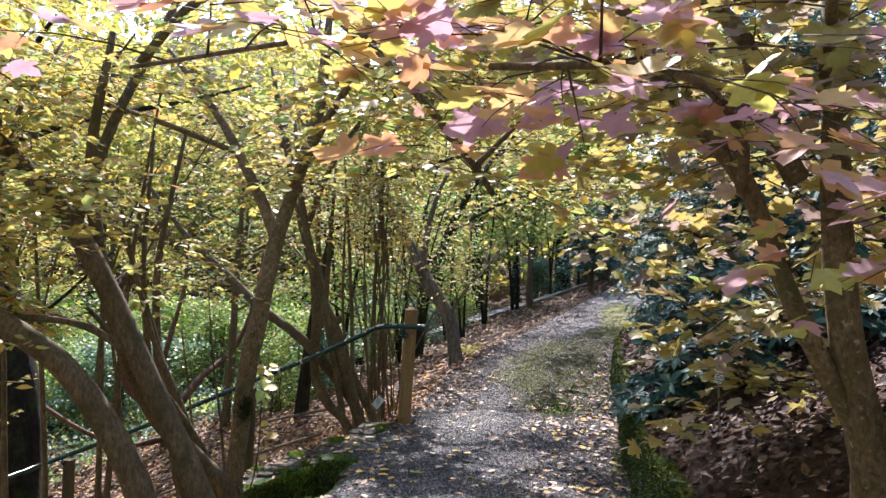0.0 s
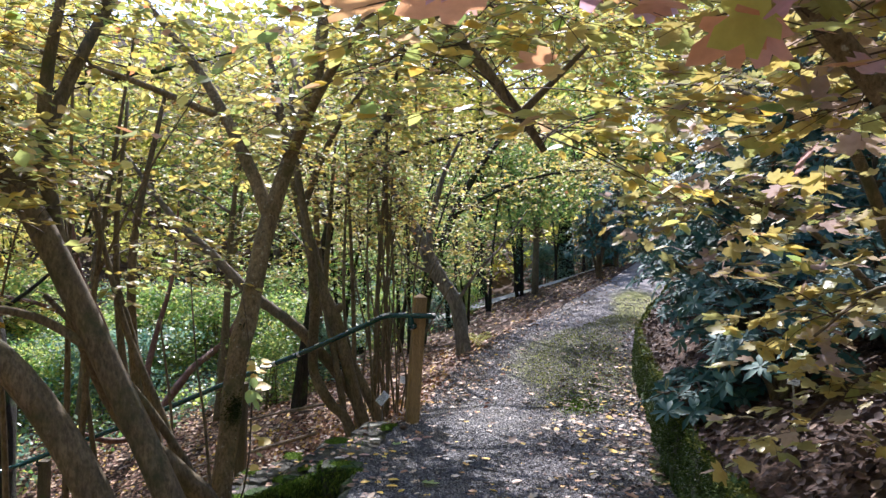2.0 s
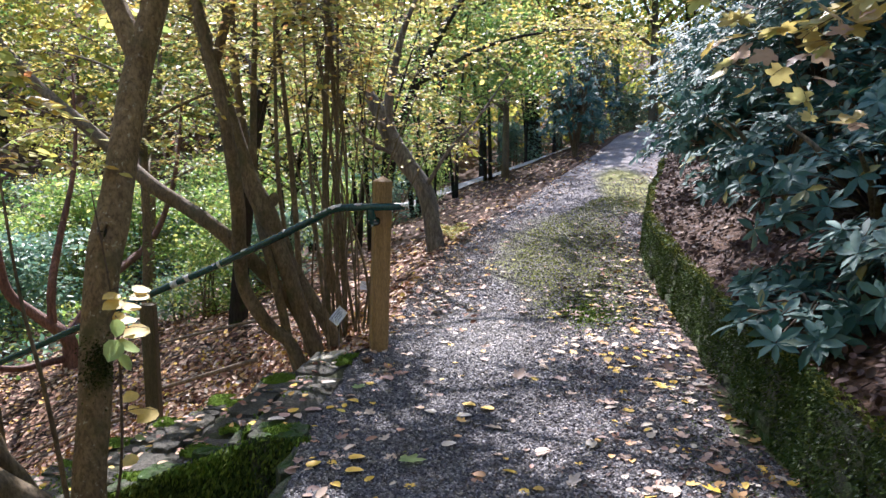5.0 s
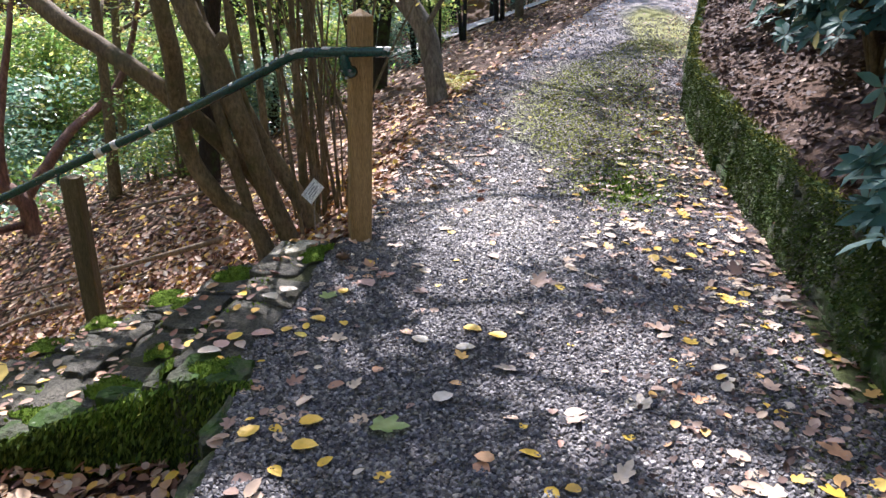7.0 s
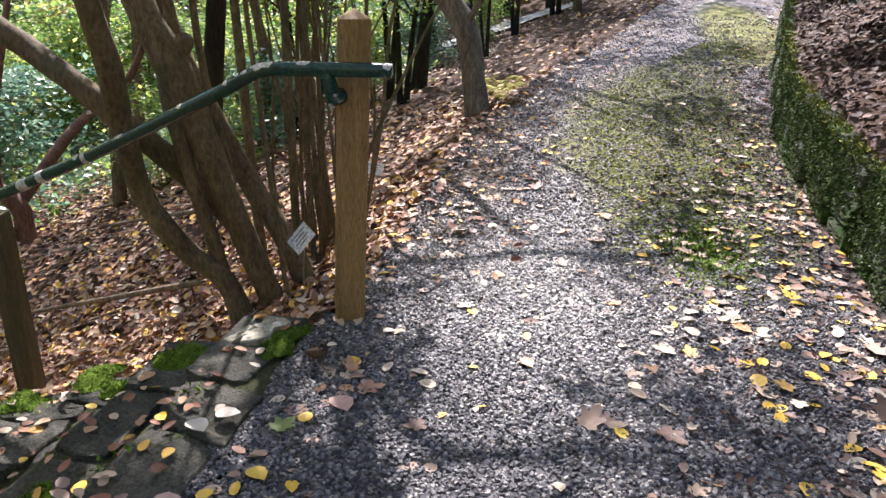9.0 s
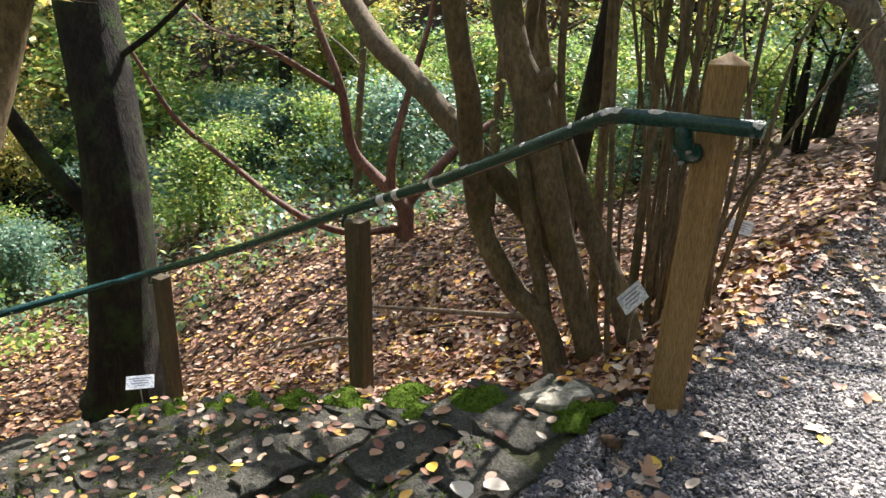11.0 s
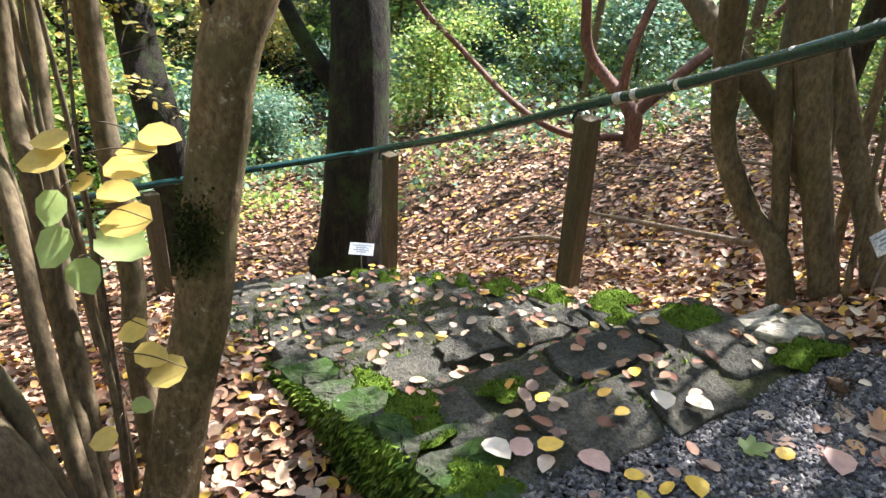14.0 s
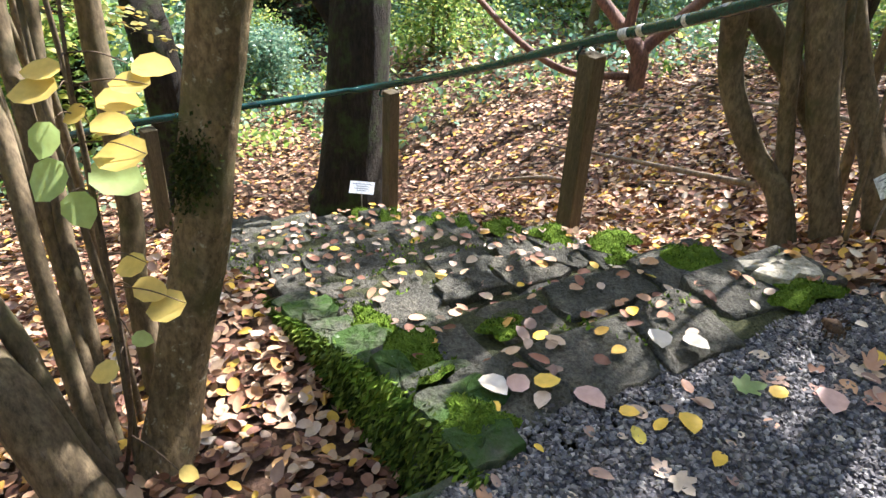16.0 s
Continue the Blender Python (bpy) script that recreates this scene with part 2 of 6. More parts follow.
M["leaf_lobed"] = leaf_material("lobed_autumn_leaves", [(0, (0.66, 0.40, 0.46)), (0.22, (0.72, 0.50, 0.57)), (0.42, (0.72, 0.38, 0.20)), (0.66, (0.76, 0.56, 0.20)), (0.88, (0.58, 0.60, 0.13)), (1, (0.74, 0.50, 0.28))], 0.4, 0.5)
M["leaf_lobed_yellow"] = leaf_material("lobed_yellow_leaves", [(0, (0.60, 0.47, 0.13)), (0.4, (0.50, 0.45, 0.18)), (0.65, (0.38, 0.42, 0.13)), (0.8, (0.55, 0.42, 0.31)), (1, (0.46, 0.36, 0.36))], 0.45, 0.45)
M["leaf_rhodo"] = leaf_material("leathery_green_leaves", [(0, (0.022, 0.075, 0.062)), (0.5, (0.05, 0.13, 0.105)), (0.93, (0.13, 0.23, 0.20)), (1, (0.30, 0.26, 0.06))], 0.6, 0.18, 0.25)
M["leaf_green"] = leaf_material("green_leaves", [(0, (0.09, 0.20, 0.05)), (0.4, (0.20, 0.35, 0.08)), (0.75, (0.40, 0.50, 0.12)), (1, (0.66, 0.64, 0.18))], 0.45, 0.62)
M["leaf_bluegreen"] = leaf_material("bluish_green_leaves", [(0, (0.07, 0.17, 0.12)), (0.5, (0.17, 0.31, 0.22)), (1, (0.36, 0.47, 0.30))], 0.35, 0.5)
M["leaf_olive"] = leaf_material("olive_yellow_leaves", [(0, (0.26, 0.33, 0.05)), (0.4, (0.50, 0.50, 0.10)), (0.8, (0.70, 0.60, 0.13)), (1, (0.70, 0.48, 0.12))], 0.5, 0.62)
M["litter"] = island_material("fallen_leaves_brown", [(0, (0.11, 0.05, 0.032)), (0.25, (0.26, 0.115, 0.07)), (0.5, (0.42, 0.235, 0.135)), (0.72, (0.54, 0.37, 0.23)), (0.84, (0.60, 0.47, 0.36)), (0.90, (0.55, 0.28, 0.07)), (1, (0.70, 0.47, 0.07))], 0.7, 0.35, 50)
M["litter_dark"] = island_material("fallen_leaves_dark", [(0, (0.035, 0.021, 0.018)), (0.5, (0.085, 0.05, 0.04)), (0.88, (0.16, 0.095, 0.072)), (1, (0.34, 0.24, 0.17))], 0.75, 0.3, 50)
M["litter_pale"] = island_material("fallen_leaves_pale", [(0, (0.24, 0.15, 0.12)), (0.25, (0.42, 0.29, 0.21)), (0.45, (0.56, 0.43, 0.31)), (0.64, (0.66, 0.57, 0.44)), (0.74, (0.34, 0.18, 0.13)), (0.82, (0.56, 0.32, 0.15)), (0.88, (0.74, 0.48, 0.06)), (0.985, (0.70, 0.46, 0.05)), (1, (0.35, 0.42, 0.09))], 0.6, 0.35, 40)

# ---- building tools ----
rng = np.random.default_rng(7)


def mesh_of(name, verts, faces, mat, smooth=True):
    """A mesh from an array of points and a list of index arrays, each of faces with one number of corners."""
    me = bpy.data.meshes.new(name)
    verts = np.asarray(verts, np.float32)
    faces = [np.asarray(f, np.int32) for f in faces if len(f)]
    n = sum(len(f) for f in faces)
    sizes = np.concatenate([np.full(len(f), f.shape[1], np.int32) for f in faces])
    loops = np.concatenate([f.ravel() for f in faces])
    me.vertices.add(len(verts))
    me.vertices.foreach_set("co", verts.ravel())
    me.loops.add(len(loops))
    me.loops.foreach_set("vertex_index", loops)
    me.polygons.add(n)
    me.polygons.foreach_set("loop_start", np.concatenate([[0], np.cumsum(sizes)[:-1]]).astype(np.int32))
    me.polygons.foreach_set("use_smooth", np.full(n, smooth))
    me.update(calc_edges=True)
    me.materials.append(mat)
    return me


def join(geos):
    """One pair of points and faces out of several."""
    vs, fs, k = [], {}, 0
    for v, faces in geos:
        for f in faces:
            f = np.asarray(f)
            if len(f):
                fs.setdefault(f.shape[1], []).append(f + k)
        vs.append(v)
        k += len(v)
    return np.concatenate(vs), [np.concatenate(f) for f in fs.values()]


def thing(name, at, label, category, group="", kind=""):
    ob = new(name)
    ob.location = at
    ob.empty_display_size = 0.1
    return tagged(ob, label, category, group, kind)


def top_of(ob):
    while ob.parent:
        ob = ob.parent
    return ob


def part(name, geo, mat, parent, label="", smooth=True, kind=""):
    """One mesh in world places as a part of parent."""
    v, f = geo
    ob = new(name, mesh_of(name, np.asarray(v) - np.array(top_of(parent).location), f, mat, smooth))
    ob.parent = parent
    return tagged(ob, label, kind=kind)


def whole(name, geo, mat, label, category, kind="", smooth=True, group=""):
    return tagged(new(name, mesh_of(name, geo[0], geo[1], mat, smooth)), label, category, group, kind)


def spline(pts, sub):
    p = np.asarray(pts, float)
    if sub < 2 or len(p) < 2:
        return p
    q = np.vstack([2 * p[0] - p[1], p, 2 * p[-1] - p[-2]])
    t = np.linspace(0, 1, sub, endpoint=False)[:, None]
    out = []
    for i in range(1, len(q) - 2):
        a, b, c, d = q[i - 1], q[i], q[i + 1], q[i + 2]
        out.append(0.5 * (2 * b + (c - a) * t + (2 * a - 5 * b + 4 * c - d) * t ** 2 + (3 * b - a - 3 * c + d) * t ** 3))
    return np.vstack(out + [p[-1:]])


def tube(pts, sides=10, sub=5, lump=0.0, seed=0, flare=0.0):
    """A limb along points (x, y, z, radius), rounded, with uneven girth."""
    p = spline(pts, sub)
    c, r = p[:, :3], np.maximum(p[:, 3], 0.0008)
    d = np.gradient(c, axis=0)
    d /= np.linalg.norm(d, axis=1)[:, None] + 1e-9
    ref = np.array([0.31, 0.95, 0.05]) if abs(d[0, 1]) < 0.8 else np.array([1.0, 0.1, 0.2])
    u = np.cross(d, ref)
    u /= np.linalg.norm(u, axis=1)[:, None]
    w = np.cross(d, u)
    a = np.linspace(0, 2 * np.pi, sides, endpoint=False)
    g = np.random.default_rng(seed)
    k = np.ones((len(p), sides))
    if lump:
        ph = g.uniform(0, 6.28, 6)
        s = np.arange(len(p))[:, None] / max(1, sub)
        k += lump * (np.sin(2 * a + ph[0] + 1.3 * s) + 0.7 * np.sin(3 * a + ph[1] - 2.1 * s) + 0.6 * np.sin(ph[2] + 3.7 * s + a) + g.normal(0, 0.35, k.shape))
    if flare:
        s = np.linspace(0, 1, len(p))[:, None]
        k *= 1 + flare * np.exp(-s * 9) * (1 + 0.5 * np.sin(5 * a + seed))
    v = c[:, None] + (u[:, None] * np.cos(a)[:, None] + w[:, None] * np.sin(a)[:, None]) * (r[:, None] * k)[..., None]
    n = len(p)
    i = np.arange(n - 1)[:, None] * sides
    j, j2 = np.arange(sides), (np.arange(sides) + 1) % sides
    f = np.stack([i + j, i + j2, i + sides + j2, i + sides + j], -1).reshape(-1, 4)
    v = np.vstack([v.reshape(-1, 3), c[:1], c[-1:]])
    caps = np.concatenate([np.stack([np.full(sides, n * sides), j2, j], -1), np.stack([np.full(sides, n * sides + 1), (n - 1) * sides + j, (n - 1) * sides + j2], -1)])
    return v, [f, caps]


# leaf shapes: points (across, along, up) and triangles
OVAL = (np.array([(0, 0, 0), (-0.27, 0.30, 0.05), (-0.30, 0.58, 0.05), (0, 1, -0.03), (0.30, 0.58, 0.05), (0.27, 0.30, 0.05), (0, 0.5, 0.0)]),
        np.array([(0, 6, 1), (1, 6, 2), (2, 6, 3), (3, 6, 4), (4, 6, 5), (5, 6, 0)]))
BROAD = (np.array([(0, 0, 0), (-0.30, 0.12, 0.03), (-0.42, 0.40, 0.06), (-0.30, 0.75, 0.04), (0, 1, -0.05), (0.30, 0.75, 0.04), (0.42, 0.40, 0.06), (0.30, 0.12, 0.03), (0, 0.30, -0.01), (0, 0.62, 0.0)]),
         np.array([(0, 8, 1), (1, 8, 2), (2, 8, 9), (2, 9, 3), (3, 9, 4), (4, 9, 5), (5, 9, 6), (6, 9, 8), (6, 8, 7), (7, 8, 0)]))
LANCE = (np.array([(0, 0, 0), (-0.12, 0.35, 0.03), (-0.13, 0.68, 0.02), (0, 1, -0.07), (0.13, 0.68, 0.02), (0.12, 0.35, 0.03), (0, 0.5, -0.01)]), OVAL[1])
DIAMOND = (np.array([(0, 0, 0), (-0.3, 0.45, 0.07), (0, 1, -0.02), (0.3, 0.45, 0.07)]), np.array([(0, 2, 1), (0, 3, 2)]))
_lob = [(0, 0), (-0.20, -0.06), (-0.44, 0.10), (-0.30, 0.24), (-0.52, 0.50), (-0.40, 0.62), (-0.22, 0.56), (-0.20, 0.80), (0, 1.02), (0.20, 0.80), (0.22, 0.56), (0.40, 0.62), (0.52, 0.50), (0.30, 0.24), (0.44, 0.10), (0.20, -0.06)]
LOBED = (np.array([(x, y, 0.10 * abs(x)) for x, y in _lob] + [(0, 0.34, -0.02)]), np.array([(i, 16, (i + 1) % 16) for i in range(16)]))
STONE = (np.array([(-1, -.7, -.4), (.8, -1, -.5), (1, .6, -.4), (-.7, 1, -.5), (-.6, -.5, .5), (.5, -.7, .4), (.7, .5, .55), (-.5, .6, .4)]) * 0.5,
         np.array([(0, 1, 5), (0, 5, 4), (1, 2, 6), (1, 6, 5), (2, 3, 7), (2, 7, 6), (3, 0, 4), (3, 4, 7), (4, 5, 6), (4, 6, 7)]))


def scatter(shape, pos, along, up, size, curl=0.0, wide=1.0):
    """Copies of a small shape in one lot of points and triangles: its foot at pos, its length along, its face to up."""
    tv, tf = shape
    pos, along, up = (np.asarray(a, float) for a in (pos, along, up))
    n = len(pos)
    y = along / (np.linalg.norm(along, axis=1)[:, None] + 1e-9)
    x = np.cross(y, up)
    x /= np.linalg.norm(x, axis=1)[:, None] + 1e-9
    z = np.cross(x, y)
    s = np.broadcast_to(size, n)[:, None, None]
    t = np.broadcast_to(tv, (n, *tv.shape)).copy()
    if np.any(curl):
        c = np.broadcast_to(curl, n)[:, None]
        t[..., 2] += c * (t[..., 1] - 0.4) ** 2 + c * 1.2 * t[..., 0] ** 2
    t[..., 0] *= np.broadcast_to(wide, n)[:, None]
    v = pos[:, None] + s * (t[..., :1] * x[:, None] + t[..., 1:2] * y[:, None] + t[..., 2:] * z[:, None])
    f = tf[None] + (np.arange(n) * len(tv))[:, None, None]
    return v.reshape(-1, 3), [f.reshape(-1, tf.shape[1])]


def units(g, n):
    v = g.normal(size=(n, 3))
    return v / np.linalg.norm(v, axis=1)[:, None]


SUNNY = ((0.64, 0.20, 0.29, 1.05), (0.98, 2.5, 0.36, 1.3), (1.25, 4.3, 0.4, 0.8), (-0.24, -0.72, 0.20, 0.30), (-0.25, 1.1, 0.22, 0.55), (0.36, -0.78, 0.20, 0.16), (1.15, -1.5, 0.16, 0.5), (0.2, -2.15, 0.16, 0.12), (-0.62, -1.0, 0.10, 0.16), (-0.06, -0.95, 0.14, 0.16), (0.15, -1.25, 0.12, 0.12),
         (-1.0, -2.2, 0.35, 0.2), (-1.0, -4.6, 0.8, 0.8), (-2.6, -4.2, 1.0, 0.8), (2.7, 8.6, 0.7, 1.3), (1.3, -5.2, 0.5, 0.8), (-5.4, 2.3, 1.1, 0.9), (-7.5, 3.6, 1.4, 1.2))


def lets_sun(p):
    """True for places in the crowns that stand in the way of the sun to the clearings below."""
    s = np.array(SUN_TO)
    k = (p[:, 2] - np.where(p[:, 0] < -1.5, -1.4, 0.0)) / s[2]
    gx, gy = p[:, 0] - k * s[0], p[:, 1] - k * s[1]
    out = np.zeros(len(p), bool)
    for x, y, a, b in SUNNY:
        out |= ((gx - x) / a) ** 2 + ((gy - y) / b) ** 2 < 1
    # small gaps that dapple the path
    spots = np.sin(4.3 * gx + 1.3 * np.sin(2.1 * gy)) * np.sin(5.1 * gy + 1.7 * np.sin(3.0 * gx + 1))
    return out | ((spots > np.where((gx > -0.2) & (gy < -0.9), 0.36, 0.52)) & (gx > -6) & (gx < 2.1) & (gy > -8) & (gy < 6))


def clear_way(p):
    """True for places over the path and the stair head, where branches are cut back."""
    return (p[:, 0] > -0.75) & (p[:, 0] < 1.65) & (p[:, 1] > -3.6) & (p[:, 1] < -0.4) & (p[:, 2] < 2.2)


def sprays(g, starts, heads, length, leaf, shape, side=5, per=9, droop=0.25, thin=0.0035, gap=0.985, curl=0.1):
    """Twigs that leave the limbs at starts towards heads, with side twigs in flat layers and leaves along them."""
    twigs, lp, la, lu = [], [], [], []
    for k, (s, h) in enumerate(zip(starts, heads)):
        ln = length * g.uniform(0.6, 1.3)
        h = h / np.linalg.norm(h)
        t = np.linspace(0, 1, 5)[:, None]
        main = s + h * ln * t + np.array([0, 0, -droop * ln]) * t ** 2 + g.normal(0, 0.03 * ln, 3) * np.sin(3 * t)
        if gap and lets_sun(main[3:4])[0] and g.random() < gap:
            continue
        if clear_way(main[2:5]).any():
            continue
        twigs.append(tube(np.hstack([main, (thin * (1.15 - t))]), 3, 1))
        flat = np.cross(h, (0, 0, 1.0))
        flat /= np.linalg.norm(flat) + 1e-9
        for q in range(side):
            a = 0.25 + 0.75 * (q + g.random()) / side
            b = s + h * ln * a + np.array([0, 0, -droop * ln]) * a ** 2
            sd = h * g.uniform(0.5, 1.0) + flat * (1 if q % 2 else -1) * g.uniform(0.5, 1.1) + np.array([0, 0, g.normal(0, 0.15)])
            sd /= np.linalg.norm(sd)
            sl = ln * g.uniform(0.25, 0.5)
            tt = np.linspace(0, 1, 3)[:, None]
            tw = b + sd * sl * tt + np.array([0, 0, -0.25 * sl]) * tt ** 2
            twigs.append(tube(np.hstack([tw, thin * 0.55 * (1.1 - tt)]), 3, 1))
            m = max(2, int(per * g.uniform(0.6, 1.3)))
            u = g.uniform(0.15, 1.05, m)[:, None]
            sf = np.cross(sd, (0, 0, 1.0))
            lp.append(b + sd * sl * u + np.array([0, 0, -0.25 * sl]) * u ** 2)
            la.append(sd * 0.8 + sf * np.where(np.arange(m) % 2, 1, -1)[:, None] * g.uniform(0.5, 1.2, (m, 1)) + np.array([0, 0, -0.25]) + g.normal(0, 0.2, (m, 3)))
            lu.append(np.array([0, 0, 1.0]) + g.normal(0, 0.38, (m, 3)))
    lp, la, lu = np.concatenate(lp), np.concatenate(la), np.concatenate(lu)
    keep = ~clear_way(lp)
    lp, la, lu = lp[keep], la[keep], lu[keep]
    if gap:
        keep = ~(lets_sun(lp) & (g.random(len(lp)) < gap))
        lp, la, lu = lp[keep], la[keep], lu[keep]
    return join(twigs), scatter(shape, lp, la, lu, leaf * g.uniform(0.6, 1.25, len(lp)), g.normal(0, curl, len(lp)))


def along_limbs(g, limbs, n, zlo, lo=0.3):
    """Random points on the outer ends of limbs, with a heading away from the limb."""
    ps, hs = [], []
    sm = [spline(l, 6) for l in limbs]
    w = np.array([np.linalg.norm(np.diff(s[:, :3], axis=0), axis=1).sum() for s in sm])
    while len(ps) < n:
        s = sm[g.choice(len(sm), p=w / w.sum())]
        p = s[int(g.uniform(lo, 1) * (len(s) - 1))]
        if p[2] < zlo:
            continue
        a = g.uniform(0, 2 * np.pi)
        ps.append(p[:3])
        hs.append(np.array([math.cos(a), math.sin(a), g.normal(0.15, 0.3)]))
    return np.array(ps), np.array(hs)


# ---- lie of the land ----
PY = [-60, -12, -7.4, -4, -2, 1, 2.3, 4.6, 6.7, 10, 12, 16, 20, 26, 60]
PZ = [1.2, 0.35, 0.18, 0.03, -0.03, -0.02, 0.10, 0.30, 0.47, 0.80, 1.02, 1.6, 1.95, 2.3, 3.5]
LY = [-60, -12, -7, -2.6, -2.1, -1.6, 0.6, 3.2, 5.8, 9.6, 12.5, 16, 20, 26, 60]
LX = [2, 0.9, 0.45, 0.07, 0.05, -0.05, 0.02, 0.10, 0.62, 1.55, 2.4, 3.4, 5.2, 9, 30]
RX = [5, 3.2, 2.55, 2.2, 2.2, 2.2, 2.22, 2.25, 2.75, 3.55, 4.1, 4.7, 6.6, 10.6, 32]


def path_z(y):
    return np.interp(y, PY, PZ)


def left_x(y):
    return np.interp(y, LY, LX)


def right_x(y):
    return np.interp(y, LY, RX)


def smooth(t):
    t = np.clip(t, 0, 1)
    return t * t * (3 - 2 * t)


def roll(x, y, s=1.0):
    return s * (0.035 * np.sin(1.7 * x + 0.6 * y + 1) * np.sin(1.3 * y - 0.4 * x) + 0.018 * np.sin(4.1 * x + 2) * np.sin(3.7 * y + 1))


WALL_TOP = 0.46


def land(x, y):
    """Height of the ground."""
    x, y = np.asarray(x, float), np.asarray(y, float)
    hp, d, e = path_z(y), left_x(y) - x, x - right_x(y)
    # the slope below the path
    sl = np.interp(y, [-0.2, 1, 3, 8], [0.43, 0.42, 0.33, 0.30])
    drop = np.where(d < 5, sl * np.minimum(d, 5), 0) + np.where(d >= 5, sl * 5 + 0.16 * (np.minimum(d, 14) - 5), 0)
    below = hp - drop * smooth(d / 0.35) + roll(x, y) * smooth(d / 0.8) + 0.34 * np.clip(d - 19, 0, 40)
    # the hollow on the near side of the stairs
    hollow = -0.40 - 0.13 * np.clip(d - 0.3, 0, 1.5) - 0.42 * np.clip(d - 1.8, 0, 3.6) - 0.12 * np.clip(d - 5.4, 0, 10) + roll(x, y) + 0.34 * np.clip(d - 19, 0, 40)
    hollow = hollow + 0.32 * smooth((-2.6 - y) / 2.5) * smooth(1.5 - d) + 0.10 * np.maximum(-3.5 - y, 0) * smooth(d / 2)
    near = smooth((-0.85 - y) / 0.5)
    low = below * (1 - near) + hollow * near
    # the bank above the wall
    up = hp + WALL_TOP + 0.46 * np.clip(e - 0.08, 0, 7) + 0.12 * np.maximum(e - 7, 0) + roll(x, y, 1.4) * smooth(e)
    low = low - 0.22 * smooth((-0.02 - y) / 0.15) * smooth((y + 1.62) / 0.15) * smooth(d / 0.3) * smooth((4.6 - d) / 1.0)
    low = low + 0.3 * np.clip(y - 26, 0, 40) * smooth(d / 3)
    z = np.where(d > 0.0, low, np.where(e > 0.07, up, hp - 0.03))
    return z


def on_land(x, y, lift=0.0):
    return np.stack([x, y, land(x, y) + lift], -1)


def slope_up(x, y, h=0.05):
    n = np.stack([land(x - h, y) - land(x + h, y), land(x, y - h) - land(x, y + h), np.full(np.shape(x), 2 * h)], -1)
    n[..., :2] = np.clip(n[..., :2], -0.08, 0.08)
    return n / np.linalg.norm(n, axis=-1)[..., None]


def axis_steps(spans):
    out = [np.linspace(a, b, n, endpoint=False) for a, b, n in spans]
    return np.concatenate(out + [[spans[-1][1]]])


def sheet(gx, gy, height):
    X, Y = np.meshgrid(gx, gy, indexing="ij")
    v = np.stack([X, Y, height(X, Y)], -1).reshape(-1, 3)
    i = (np.arange(len(gx) - 1)[:, None] * len(gy) + np.arange(len(gy) - 1)).ravel()
    return v, [np.stack([i, i + len(gy), i + len(gy) + 1, i + 1], -1)]


gx = axis_steps([(-400, -60, 8), (-60, -14, 24), (-14, -6, 40), (-6, 5, 150), (5, 14, 30), (14, 60, 16), (60, 400, 8)])
gy = axis_steps([(-400, -60, 8), (-60, -9, 24), (-9, 8, 190), (8, 20, 60), (20, 60, 20), (60, 400, 8)])
whole("ground", sheet(gx, gy, land), M["soil"], "dark leaf mould on the slopes beside the path", "ground", "structure")


def path_sheet():
    ys = axis_steps([(-40, -8, 30), (-8, 8, 200), (8, 30, 60)])
    us = np.linspace(0, 1, 34)
    Y, U = np.meshgrid(ys, us, indexing="ij")
    X = left_x(Y) - 0.02 + U * (right_x(Y) - left_x(Y) + 0.08)
    X = X + np.where(U < 0.02, 0.05 * np.sin(3.1 * Y) + 0.03 * np.sin(8.3 * Y), 0)
    Z = path_z(Y) + 0.03 * np.sin(np.pi * U) + 0.25 * roll(X, Y) + 0.01 * np.sin(7 * X) * np.sin(6 * Y)
    Z = Z - np.where(U < 0.02, 0.07, 0)
    v = np.stack([X, Y, Z], -1).reshape(-1, 3)
    n = len(us)
    i = (np.arange(len(ys) - 1)[:, None] * n + np.arange(n - 1)).ravel()
    return v, [np.stack([i, i + 1, i + n + 1, i + n], -1)]


def path_top(x, y):
    u = np.clip((x - left_x(y) + 0.02) / (right_x(y) - left_x(y) + 0.08), 0, 1)
    return path_z(y) + 0.03 * np.sin(np.pi * u) + 0.25 * roll(x, y) + 0.01 * np.sin(7 * x) * np.sin(6 * y)


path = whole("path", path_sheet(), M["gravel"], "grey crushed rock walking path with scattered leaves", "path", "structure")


def track_sheet():
    t = np.linspace(0, 1, 40)
    cx, cy = -5.0 + 7.5 * t, 11.0 + 6.2 * t + 0.5 * np.sin(4 * t)
    u = np.linspace(-0.6, 0.6, 5)
    X, Y = cx[:, None] - 0.64 * u, cy[:, None] + 0.77 * u
    v = np.stack([X, Y, land(X, Y) + 0.05], -1).reshape(-1, 3)
    i = (np.arange(39)[:, None] * 5 + np.arange(4)).ravel()
    return v, [np.stack([i, i + 1, i + 6, i + 5], -1)]


whole("lower_path", track_sheet(), M["chips_sunlit"], "pale gravel track lower down the wooded slope", "path", "structure")


def blob_noise(x, y, s, seed=0.0):
    return np.sin(s * x + seed) * np.sin(s * 0.9 * y + 2 * seed) + 0.6 * np.sin(2.3 * s * x + s * y + seed) * np.sin(2.1 * s * y - 0.8 * s * x) + 0.4 * np.sin(5.1 * s * x + 1) * np.sin(4.7 * s * y)


# ---- stone stairs ----
TREAD, RISE = 0.405, 0.172


def tread_z(x):
    return -0.012 - RISE * np.maximum(0, np.floor((-0.36 - x) / TREAD + 1))


